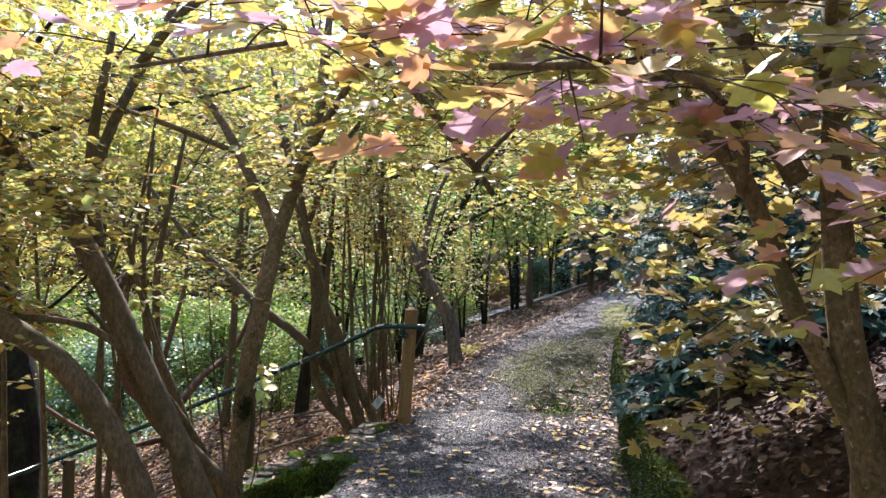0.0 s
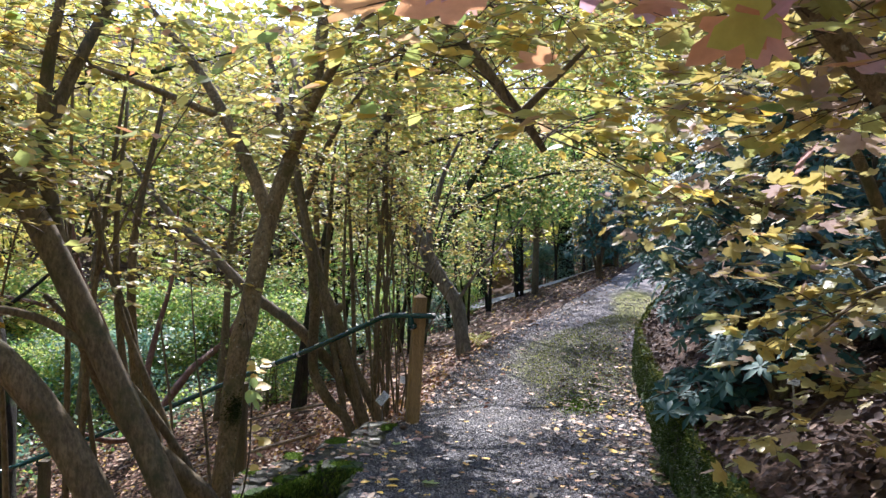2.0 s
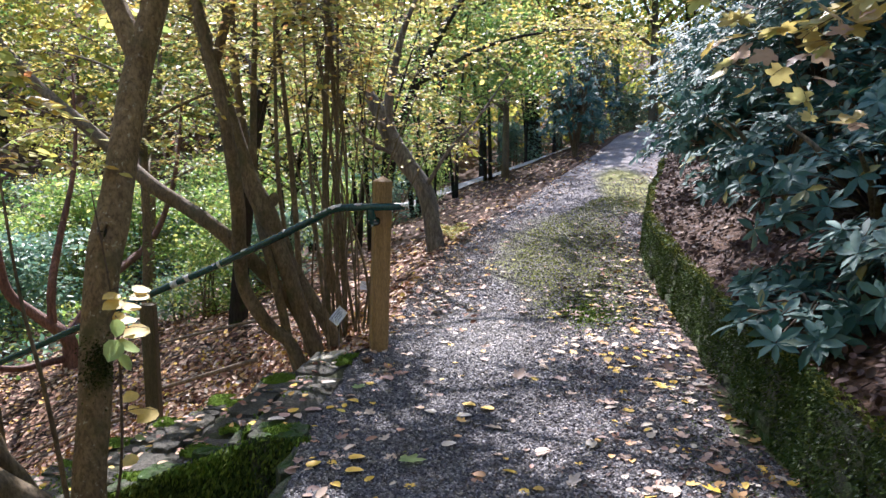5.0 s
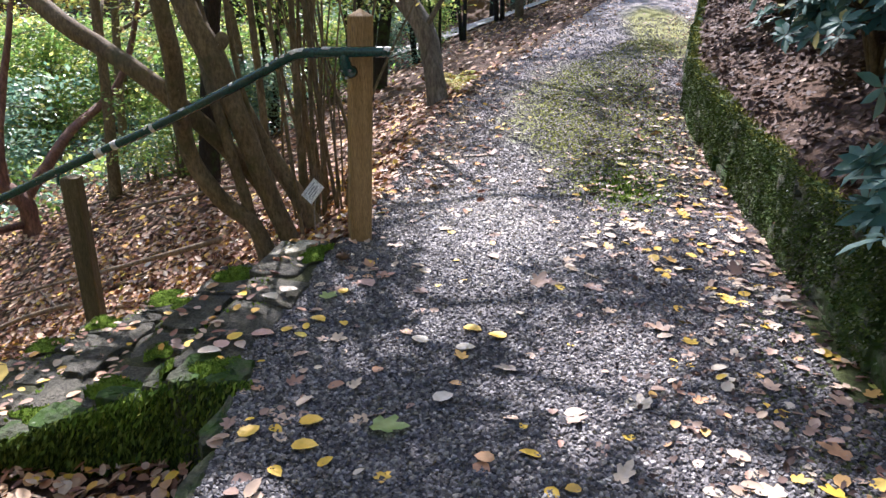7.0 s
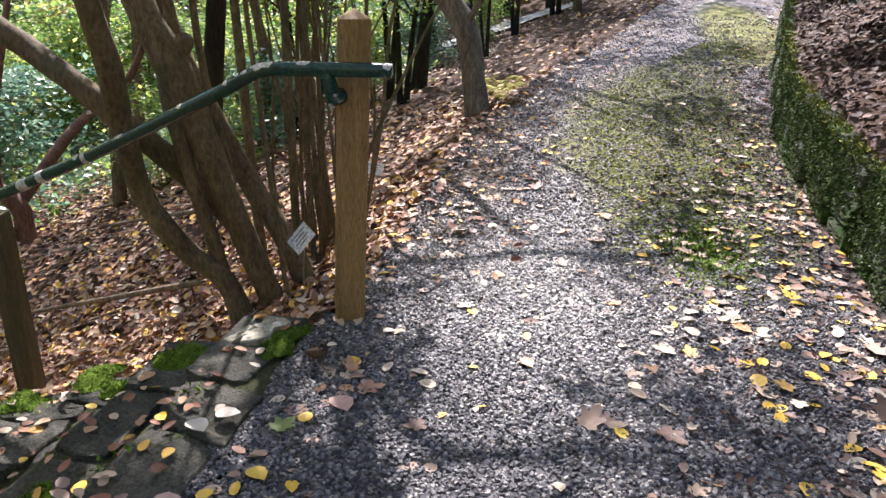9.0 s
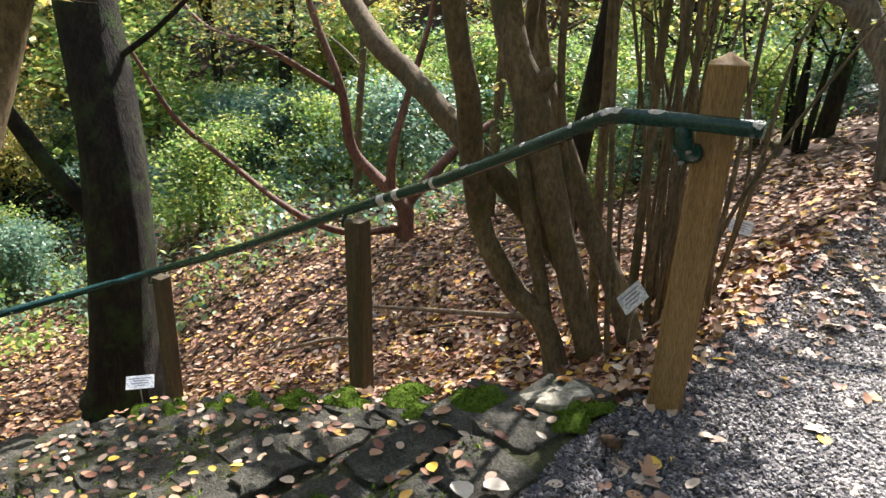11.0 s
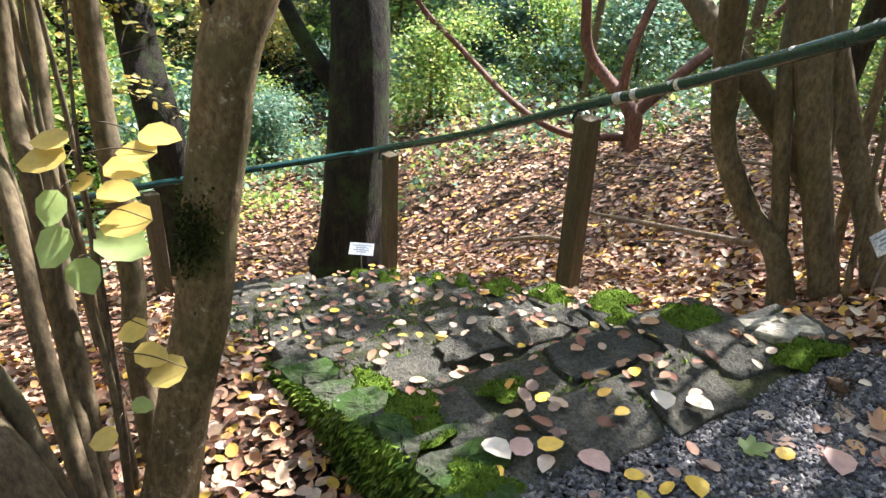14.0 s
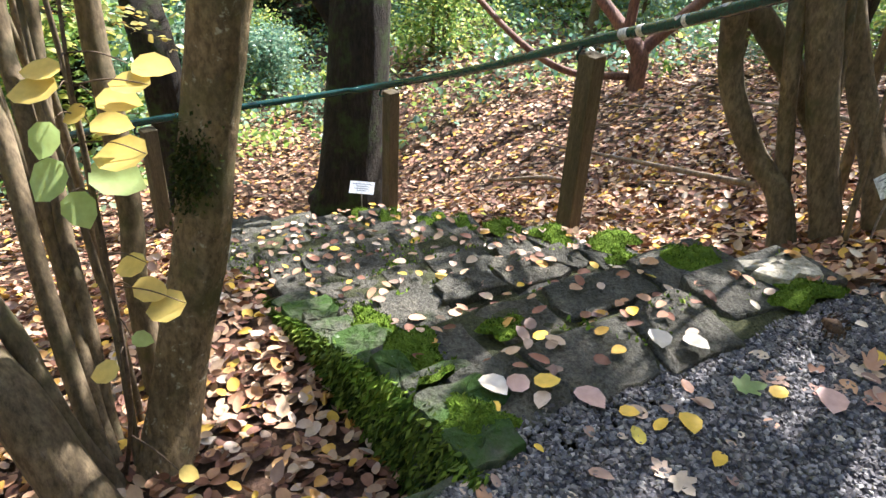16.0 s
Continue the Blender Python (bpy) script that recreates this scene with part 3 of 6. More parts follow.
def block(g, x0, x1, y0, y1, zt, h, wob=0.025, tilt=0.012):
    return stone(g, [(x0, y0), (x1, y0), (x1, y1), (x0, y1)], zt, h, wob, tilt)


def stone(g, cs, zt, h, wob=0.015, tilt=0.008):
    """A flat stone over four corners: uneven outline, worn rim, slightly tilted rough top."""
    n = 4
    e = []
    for i in range(4):
        a, b = np.array(cs[i]), np.array(cs[(i + 1) % 4])
        e += [a + (b - a) * k / n for k in range(n)]
    e = np.array(e)
    c = e.mean(0)
    e = e + g.normal(0, wob, e.shape)
    for i in range(0, len(e), n):
        e[i] = e[i] + (c - e[i]) * g.uniform(0.03, 0.12)
    m = len(e)
    tx, ty = g.normal(0, tilt, 2)
    rings = []
    for sc, dz, rough in ((0.97, -h, 0), (1.0, -0.022, 0.003), (0.992, -0.006, 0.002), (0.96, 0.0, 0.002), (0.6, 0.002, 0.004), (0.28, 0.002, 0.004)):
        p = c + (e - c) * sc
        rings.append(np.column_stack([p, zt + dz + (tx * (p[:, 0] - c[0]) + ty * (p[:, 1] - c[1])) / 0.2 + g.normal(0, 1, m) * rough]))
    v = np.vstack(rings + [np.array([[*c, zt + 0.003]])])
    j, j2 = np.arange(m), (np.arange(m) + 1) % m
    f = np.concatenate([np.stack([r * m + j, r * m + j2, (r + 1) * m + j2, (r + 1) * m + j], -1) for r in range(5)])
    return v, [f, np.stack([5 * m + j, 5 * m + j2, np.full(m, 6 * m)], -1)]


stairs = thing("stone_stairs", (-1.5, -0.8, -0.8), "mossy stone stairs going down beside a green handrail", "stairs", kind="structure")
g = np.random.default_rng(3)
stair_tops = []
for k in range(11):
    x1, x0 = (-0.10, -0.36) if k == 0 else (-0.36 - TREAD * (k - 1), -0.36 - TREAD * k)
    zt = -0.012 - RISE * k
    bend = 0.0 if k < 7 else -0.16 * (k - 6)
    ya, yb = -1.52 + bend + 0.02 * k, (-0.10 if k else -0.06) + bend
    part("bed", block(g, x0 - 0.01, x1 + 0.005, ya + 0.02, yb - 0.02, zt - 0.014, 0.2, 0.004, 0.001), M["stair_bed"], stairs, "earth and moss between the stair stones", smooth=False)
    cuts = [ya]
    while cuts[-1] < yb - 0.2:
        cuts.append(min(yb, cuts[-1] + (g.uniform(0.15, 0.36) if k > 1 else g.uniform(0.26, 0.46))))
    cuts[-1] = yb
    ends = [(c + g.normal(0, 0.035), c + g.normal(0, 0.035)) for c in cuts]
    for (a0, a1), (b0, b1) in zip(ends[:-1], ends[1:]):
        sk = g.normal(0, 0.018, 2)
        half = g.random() < 0.4 and k
        rows = ((x0 - 0.015, x1 + 0.01),) if not half else ((x0 - 0.015, (x0 + x1) / 2 - 0.006), ((x0 + x1) / 2 + 0.006, x1 + 0.01))
        for xa, xb in rows:
            cs = [(xa + sk[0], a0 + 0.013), (xb + sk[1], a1 + 0.013), (xb + sk[1], b1 - 0.011), (xa + sk[0], b0 - 0.011)]
            part("stone", stone(g, cs, zt + g.normal(0, 0.009), 0.24, 0.011, 0.005), M["slab"], stairs, smooth=False)
part("stone", stone(g, [(-0.40, -0.35), (-0.24, -0.36), (-0.17, -0.17), (-0.35, -0.07)], 0.012, 0.3, 0.012, 0.012), M["corner_stone"], stairs, "pale lichen-covered corner stone", smooth=False)
# low side wall along the near edge of the stairs, and the kerb along the path
x1 = -0.02
while x1 > -2.1:
    ln = g.uniform(0.11, 0.2)
    xm = x1 - ln / 2
    zt = 0.005 - 0.425 * max(0.0, -0.26 - xm) + g.normal(0, 0.012)
    foot = float(land(xm, -1.8)) - 0.12
    if zt - foot > 0.13:
        part("stone", block(g, x1 - ln, x1 - 0.004, -1.60 + g.normal(0, 0.012), -1.44 + g.normal(0, 0.03), zt, zt - foot, 0.008, 0.006), M["wall_stone"], stairs, "moss-covered side wall stone", smooth=False)
    x1 -= ln
kerb = thing("stone_kerb", (-0.1, -3, 0), "low mossy stone edging along the gravel path", "kerb", kind="structure")
y = -1.62
while y > -7.5:
    ln = g.uniform(0.28, 0.5)
    x = float(left_x(y - ln / 2)) - 0.05
    zt = float(path_z(y)) + 0.015
    part("stone", block(g, x + 0.0, x + 0.085, y - ln, y - 0.015, zt - 0.02, 0.75, 0.010, 0.006), M["wall_stone"], kerb, smooth=False)
    y -= ln


def moss_pad(g, cx, cy, rx, ry, top, thick=0.02, n=420, seed=0):
    """A cushion of moss: a low lumpy dome and short blades."""
    a = np.linspace(0, 2 * np.pi, 26, endpoint=False)
    rim = 1 + 0.22 * np.sin(3 * a + seed) + 0.14 * np.sin(5 * a + 2 * seed) + g.normal(0, 0.05, 26)
    rings, m = [], 26
    for s in (1.0, 0.85, 0.6, 0.3):
        px, py = cx + rx * s * rim * np.cos(a), cy + ry * s * rim * np.sin(a)
        rings.append(np.column_stack([px, py, top(px, py) - 0.012 + thick * (1 - s * s) + 0.012 * g.random(26) * (1 - s) + 0.010]))
    v = np.vstack(rings + [np.array([[cx, cy, float(top(np.array([cx]), np.array([cy]))[0]) + thick]])])
    j, j2 = np.arange(m), (np.arange(m) + 1) % m
    f = np.concatenate([np.stack([r * m + j, r * m + j2, (r + 1) * m + j2, (r + 1) * m + j], -1) for r in range(3)])
    dome = (v, [f, np.stack([3 * m + j, 3 * m + j2, np.full(m, 4 * m)], -1)])
    u, t = np.sqrt(g.random(n)) * 0.96, g.uniform(0, 2 * np.pi, n)
    rr = np.interp(t, np.append(a, 2 * np.pi), np.append(rim, rim[0]))
    px, py = cx + rx * u * rr * np.cos(t), cy + ry * u * rr * np.sin(t)
    pos = np.column_stack([px, py, top(px, py) - 0.006 + thick * (1 - u * u)])
    bl = scatter(DIAMOND, pos, np.column_stack([g.normal(0, 0.7, (n, 2)), np.ones(n)]), units(g, n), g.uniform(0.008, 0.02, n), wide=0.7)
    return dome, bl


def stair_top(x, y):
    return np.where(x > -0.1, path_top(x, y), tread_z(x) + 0.015)


for cx, cy, rx, ry, th, src in ((-0.45, -1.50, 0.11, 0.10, 0.045, stair_top), (-0.64, -1.42, 0.12, 0.08, 0.025, stair_top), (-0.98, -1.40, 0.15, 0.09, 0.02, stair_top), (-1.35, -1.40, 0.14, 0.07, 0.02, stair_top),
                            (-0.60, -0.22, 0.16, 0.11, 0.02, stair_top), (-0.17, -0.30, 0.07, 0.13, 0.018, stair_top), (-0.92, -0.26, 0.13, 0.08, 0.02, stair_top), (-1.16, -0.20, 0.16, 0.11, 0.025, stair_top), (-1.50, -0.22, 0.15, 0.09, 0.02, stair_top),
                            (-1.95, -0.20, 0.22, 0.09, 0.02, stair_top), (-2.5, -0.22, 0.25, 0.1, 0.02, stair_top), (-3.3, -0.3, 0.3, 0.13, 0.03, stair_top), (-0.62, -1.12, 0.05, 0.08, 0.01, stair_top), (-1.72, -0.95, 0.09, 0.07, 0.015, stair_top),
                            (-0.17, -1.52, 0.07, 0.09, 0.02, stair_top), (-0.06, -2.75, 0.07, 0.25, 0.03, path_top)):
    dome, bl = moss_pad(g, cx, cy, rx * 1.1, ry, src, 0.6 * th, int(36000 * rx * ry) + 300, cx * 7)
    pad = part("moss", dome, M["moss"], stairs, "bright green cushion of moss")
    part("moss_pile", bl, M["moss_blade"], pad, kind="stuff")
n = 9000
px, py = g.uniform(-3.4, -0.2, n), g.uniform(-1.48, -0.1, n)
edge = np.abs(((-0.36 - px) / TREAD) % 1.0 - 0.5) > 0.44
k = (blob_noise(px, py, 3.4, 2) > 0.75) | (edge & (blob_noise(px, py, 2.0, 5) > -0.2)) | ((py < -1.32) & (blob_noise(px, py, 3, 1) > 0.0))
px, py = px[k], py[k]
n = len(px)
part("moss", scatter(DIAMOND, np.column_stack([px, py, tread_z(px) + 0.004]), np.column_stack([g.normal(0, 0.8, (n, 2)), np.full(n, 0.6)]), units(g, n), g.uniform(0.012, 0.026, n)), M["moss_blade"], stairs, "moss growing in the joints between the stones", kind="stuff")
# hanging moss on the side wall, bright green near the rim and darker lower down
n = 16000
px = g.uniform(-2.0, 0.0, n)
zt, zb = 0.012 - 0.425 * np.maximum(0, -0.26 - px), land(px, np.full(n, -1.8))
pz = zb + (zt - zb) * g.random(n) ** 0.8
pos = np.column_stack([px, -1.605 + g.normal(0, 0.012, n), pz])
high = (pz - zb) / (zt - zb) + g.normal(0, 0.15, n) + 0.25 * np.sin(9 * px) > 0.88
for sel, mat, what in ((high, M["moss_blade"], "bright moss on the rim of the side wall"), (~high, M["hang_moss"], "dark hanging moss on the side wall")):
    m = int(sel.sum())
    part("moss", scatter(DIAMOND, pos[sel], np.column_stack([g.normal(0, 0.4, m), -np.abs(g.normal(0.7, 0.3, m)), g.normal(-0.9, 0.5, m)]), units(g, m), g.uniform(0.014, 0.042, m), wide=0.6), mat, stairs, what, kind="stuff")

# ---- dry stone wall under the bank ----
wall = thing("retaining_wall", (2.3, 0, 0), "low mossy stone retaining wall along the path", "wall", kind="structure")


def wall_front(y):
    return right_x(y) - 0.02 + 0.02 * np.sin(2.2 * y) + 0.012 * np.sin(7 * y)


def wall_core():
    ys = axis_steps([(-9, 10, 260)])
    prof = [(0.16, WALL_TOP - 0.06), (0.12, WALL_TOP - 0.03), (0.07, WALL_TOP - 0.07), (0.06, 0.24), (0.04, 0.0), (0.04, -0.15)]
    v = []
    for k, y in enumerate(ys):
        for j, (dx, dz) in enumerate(prof):
            v.append((float(wall_front(y)) + dx + 0.01 * math.sin(9 * y + 5 * j), y, float(path_z(y)) + dz + 0.012 * math.sin(6 * y + j)))
    m = len(prof)
    i = (np.arange(len(ys) - 1)[:, None] * m + np.arange(m - 1)).ravel()
    return np.array(v), [np.stack([i, i + m, i + m + 1, i + 1], -1)]


part("wall_core", wall_core(), M["wall_stone"], wall)
y = -6.5
while y < 8.5:
    z = -0.02
    ln0 = g.uniform(0.22, 0.42)
    while z < WALL_TOP - 0.06:
        h = min(g.uniform(0.09, 0.17), WALL_TOP + 0.01 - z)
        ym = y + ln0 / 2
        yj = y + g.normal(0, 0.03)
        x = float(wall_front(ym)) + 0.10 * z
        b, f = block(g, 0, h - 0.012, yj + 0.008, yj + ln0 - 0.008, 0.0, 0.16, 0.012, 0.004)
        b = np.column_stack([x - b[:, 2], b[:, 1], float(path_z(ym)) + z + b[:, 0]])
        part("stone", (b, [q[:, ::-1] for q in f]), M["wall_stone"], wall, smooth=False)
        z += h
    y += ln0
n = 52000
py = g.uniform(-5.0, 7.0, n)
hz = g.random(n) ** 0.75 * (WALL_TOP + 0.03)
keep = blob_noise(py, hz * 2, 2.2, 1) > -0.8
py, hz = py[keep], hz[keep]
n = len(py)
pos = np.column_stack([wall_front(py) + 0.10 * hz - 0.012, py, path_z(py) + hz])
ty = g.uniform(-6.5, 8.5, 9000)
tpos = np.column_stack([wall_front(ty) + 0.02 + 0.13 * g.random(9000), ty, path_z(ty) + WALL_TOP - 0.02 + 0.03 * g.random(9000)])
part("moss", scatter(DIAMOND, tpos, np.column_stack([g.normal(-0.2, 0.7, 9000), g.normal(0, 0.6, 9000), np.full(9000, 0.35)]), units(g, 9000), g.uniform(0.012, 0.03, 9000)), M["path_moss"], wall, "yellow-green moss along the wall top", kind="stuff")
part("moss", scatter(DIAMOND, pos, np.column_stack([-np.abs(g.normal(0.7, 0.3, n)), g.normal(0, 0.4, n), g.normal(-0.4, 0.6, n)]), units(g, n), g.uniform(0.008, 0.024, n), wide=0.8), M["wall_moss"], wall, "shaggy moss on the wall face", kind="stuff")

# ---- handrail ----
handrail = thing("handrail", (0, 0, 0), "dark green painted pipe handrail with flaking paint on timber posts", "handrail")


def post(x, y, z0, z1, w, mat, turn, name="post", lean=(0.0, 0.0), label="", cap=0.035):
    """A square timber post with chamfered edges and a low pyramid top."""
    h, c = w / 2, w * 0.06
    ring = [(-h + c, -h), (h - c, -h), (h, -h + c), (h, h - c), (h - c, h), (-h + c, h), (-h, h - c), (-h, -h + c)]
    ring = np.array(ring) @ np.array([[math.cos(turn), math.sin(turn)], [-math.sin(turn), math.cos(turn)]])
    zs = [z0 - 0.25, z0, (z0 + z1) / 2, z1 - cap - 0.004, z1 - cap]
    v = []
    for k, z in enumerate(zs):
        q = (z - z0) / (z1 - z0)
        s = 0.97 if k == 4 else 1.0
        v += [(x + px * s + lean[0] * q, y + py * s + lean[1] * q, z) for px, py in ring]
    v.append((x + lean[0], y + lean[1], z1))
    j, j2 = np.arange(8), (np.arange(8) + 1) % 8
    f = np.concatenate([np.stack([r * 8 + j, r * 8 + j2, r * 8 + 8 + j2, r * 8 + 8 + j], -1) for r in range(4)])
    return part(name, (np.array(v), [f, np.stack([32 + j, 32 + j2, np.full(8, 40)], -1)]), mat, handrail, label, smooth=False)


POSTS = [(-1.80, 0.16, -0.84, 0.27), (-4.03, 0.16, -1.70, -0.66), (-4.25, -1.62, -1.80, -0.76), (-5.3, -3.3, -2.2, -1.2)]
big = post(0, 0.0, -0.03, 1.2, 0.118, M["post_wood"], radians(22), lean=(0.06, 0.02), label="new square pine post with a pyramid top")
for x, y, z0, z1 in POSTS:
    post(x, y, min(z0, float(land(x, y))), z1, 0.10, M["post_old"], radians(12), lean=(0.03, -0.03) if x > -3 else (0.01, 0), label="weathered grey-green timber post", cap=0.012)
RAIL = [(0.22, -0.11, 1.0), (0.0, -0.125, 1.0), (-0.20, -0.14, 0.995), (-0.30, -0.12, 0.965), (-0.50, -0.07, 0.87), (-1.10, 0.02, 0.60), (-1.80, 0.11, 0.31), (-2.9, 0.12, -0.17), (-4.03, 0.09, -0.62), (-4.22, -0.7, -0.70), (-4.28, -1.66, -0.73), (-4.7, -2.5, -0.93), (-5.3, -3.3, -1.17), (-5.9, -4.3, -1.45)]
pipe = part("pipe", tube([(*p, 0.026) for p in RAIL], 14, 8), M["paint"], handrail, "dark green pipe with chipped paint")
part("end_cap", tube([(0.215, -0.11, 1.0, 0.027), (0.232, -0.109, 1.0, 0.027)], 14, 2), M["paint"], pipe)
for q, ln in ((0.52, 0.03), (0.60, 0.05), (0.33, 0.025)):
    a, b = np.array(RAIL[5]), np.array(RAIL[6])
    c = a + (b - a) * (q - 0.3) * 2
    d = (b - a) / np.linalg.norm(b - a)
    part("bare_patch", tube([(*(c - d * ln / 2), 0.0266), (*(c + d * ln / 2), 0.0266)], 12, 2, 0.004), M["paint_bare"], pipe, "chipped bare patch")


def paint_chip(u, ln, a0, width, seed):
    """A ragged thin flake of primer that hugs the pipe at the share u of its first bend."""
    q = np.random.default_rng(seed)
    sp = spline(RAIL, 8)[:49]
    k = int(u * (len(sp) - 1))
    c, d = sp[k], sp[min(k + 1, len(sp) - 1)] - sp[k]
    d /= np.linalg.norm(d)
    e = np.cross(d, (0, 0, 1.0))
    e /= np.linalg.norm(e)
    f = np.cross(e, d)
    m = 12
    rim = [(math.cos(6.283 * i / m) * q.uniform(0.6, 1.1), math.sin(6.283 * i / m) * q.uniform(0.6, 1.1)) for i in range(m)]
    pts = [(x * r, y * r) for r in (1.0, 0.5) for x, y in rim] + [(0.0, 0.0)]
    v = np.array([c + d * x * ln * 0.9 + 0.0268 * (e * math.sin(1.4 * y * width - a0 - 0.35) + f * math.cos(1.4 * y * width - a0 - 0.35)) for x, y in pts])
    j, j2 = np.arange(m), (np.arange(m) + 1) % m
    return v, [np.stack([j, j2, m + j2, m + j], -1), np.stack([m + j, m + j2, np.full(m, 2 * m)], -1)]


for n, (u, ln, a0, wd) in enumerate(((0.02, 0.02, 0.3, 0.7), (0.24, 0.035, 0.1, 0.5), (0.36, 0.045, 0.2, 0.6), (0.40, 0.03, 0.6, 0.4), (0.44, 0.02, 0.0, 0.4), (0.50, 0.02, 0.5, 0.3), (0.56, 0.012, 0.3, 0.4), (0.62, 0.018, 0.6, 0.3), (0.71, 0.02, 0.2, 0.5), (0.80, 0.03, 0.1, 0.5), (0.86, 0.02, 0.4, 0.4), (0.93, 0.03, 0.2, 0.4))):
    part("paint_chip", paint_chip(u, ln, a0, wd, n), M["paint_bare"], pipe, "flake of bare pale primer")
brk = part("bracket", tube([(0.03, -0.065, 0.90, 0.030), (0.01, -0.105, 0.905, 0.034), (0.005, -0.125, 0.955, 0.028), (0.0, -0.125, 0.985, 0.024)], 10, 4), M["paint"], handrail, "cast green rail bracket")
for dx, dz in ((-0.018, 0.012), (0.02, 0.012), (0.0, -0.024)):
    part("bolt", tube([(0.012 + dx, -0.120, 0.90 + dz, 0.006), (0.010 + dx, -0.142, 0.90 + dz, 0.006)], 6, 2), M["steel"], brk)
for x, y, z0, z1 in POSTS[:3]:
    part("bracket", tube([(x, y - 0.02, z1 - 0.05, 0.009), (x - 0.02, y - 0.085, z1 - 0.04, 0.008), (x - 0.015, y - 0.06, z1 + 0.03, 0.008)], 6, 4), M["paint"], handrail, "bent steel rail bracket")


# ---- plant labels ----
def plant_label(x, y, z, w, h, turn, tilt, leanx=0.0):
    t = thing("plant_label", (x, y, float(land(x, y))), "small white plant name plate on a stake in the leaf litter", "plant label", "plant labels")
    m = Matrix.Translation((x, y, z)) @ Euler((radians(tilt), radians(leanx), radians(turn))).to_matrix().to_4x4()

    def slab(x0, x1, y0, y1, z0, z1):
        c = [(a, b, d) for d in (z0, z1) for a, b in ((x0, y0), (x1, y0), (x1, y1), (x0, y1))]
        return np.array([m @ Vector(p) for p in c]), [np.array([(3, 2, 1, 0), (4, 5, 6, 7), (0, 1, 5, 4), (1, 2, 6, 5), (2, 3, 7, 6), (3, 0, 4, 7)])]

    p = part("plate", slab(-w / 2, w / 2, -h / 2, h / 2, -0.002, 0.002), M["plate"], t, "white engraved plate", smooth=False)
    for k, (q, ww) in enumerate(((0.28, 0.8), (0.10, 0.5), (-0.08, 0.65), (-0.26, 0.4))):
        part("text_line", slab(-w * 0.5 * ww, w * 0.5 * ww, h * q - h * 0.03, h * q + h * 0.03, 0.0025, 0.003), M["ink"], p, smooth=False)
    part("stake", tube([(x, y, float(land(x, y)) - 0.05, 0.005), (x, y, (z + float(land(x, y))) / 2, 0.005), tuple(m @ Vector((0, -h * 0.3, -0.006))) + (0.005,)], 6, 3), M["steel"], t)


plant_label(-0.44, 0.57, 0.085, 0.135, 0.10, 22, 46, -50)
plant_label(-0.64, 2.42, -0.04, 0.14, 0.10, 15, 50, 10)
plant_label(-3.75, -0.22, -1.30, 0.19, 0.10, 55, 42)
plant_label(-4.75, -1.3, -1.55, 0.14, 0.10, 60, 55)
plant_label(2.66, -2.55, 0.93, 0.06, 0.08, -5, 75, 12)

# ---- near trees ----


def tree(name, limbs, bark, label, sides=12, lump=0.05, flare=0.3, category="tree", group="", sub=5):
    """A tree or shrub: its first limb is the trunk, each further limb a part."""
    base = limbs[0][0]
    t = thing(name, (base[0], base[1], float(land(base[0], base[1]))), label, category, group)
    for k, l in enumerate(limbs):
        part("trunk" if k == 0 else "limb", tube(l, sides if l[0][3] > 0.03 else 8, sub, lump, k + int(abs(base[0]) * 100), flare if k == 0 else 0.0), bark, t)
    return t


def crown(t, g, limbs, n, zlo, length, leaf, shape, leaf_mat, name="crown", lo=0.3, heads=None, **kw):
    p, h = along_limbs(g, limbs, n, zlo, lo)
    if heads is not None:
        h = h + np.array(heads)
    tw, lv = sprays(g, p, h, length, leaf, shape, **kw)
    c = part(name, lv, leaf_mat, t)
    part("branchwork", tw, M["twig"], c, kind="stuff")
    return c


g = np.random.default_rng(11)
# smooth-barked tree beside the stairs
A = [[(-0.72, -2.22, -0.75, 0.10), (-0.77, -2.18, -0.48, 0.084), (-0.84, -2.12, -0.30, 0.078), (-0.865, -2.05, -0.06, 0.073), (-0.87, -1.96, 0.26, 0.071), (-0.87, -1.90, 0.58, 0.070), (-0.85, -1.85, 0.86, 0.073), (-0.835, -1.79, 1.04, 0.079), (-0.83, -1.69, 1.28, 0.072), (-0.79, -1.52, 1.80, 0.066), (-0.68, -1.35, 2.35, 0.055), (-0.55, -1.2, 3.0, 0.055), (-0.45, -1.2, 3.9, 0.03)],
     [(-0.77, -1.52, 1.80, 0.06), (-1.0, -1.45, 2.25, 0.05), (-1.35, -1.5, 2.9, 0.035), (-1.8, -1.6, 3.5, 0.02)],
     [(-0.70, -1.38, 2.3, 0.045), (-0.35, -1.7, 2.7, 0.035), (0.1, -2.2, 3.0, 0.025), (0.6, -2.7, 3.2, 0.012)],
     [(-0.60, -1.25, 2.75, 0.04), (-0.9, -0.8, 3.2, 0.03), (-1.2, -0.2, 3.7, 0.015)],
     [(-1.2, -1.47, 2.6, 0.03), (-1.7, -2.1, 2.8, 0.022), (-2.2, -2.8, 2.9, 0.012)]]
ta = tree("tree", A, M["bark_smooth"], "smooth brown-barked tree with a healed branch scar beside the stairs", 18, 0.035, 0.25, sub=7)
ring = [(-0.808 - 0.52 * 0.032 * math.cos(a), -1.86 - 0.855 * 0.032 * math.cos(a), 1.035 + 0.044 * math.sin(a), 0.014 + 0.003 * math.sin(3 * a)) for a in np.linspace(0.4, 6.5, 14)]
scar = part("branch_scar", tube(ring, 8, 4, 0.08), M["bark_smooth"], ta, "healed ring of bark round a lost branch")
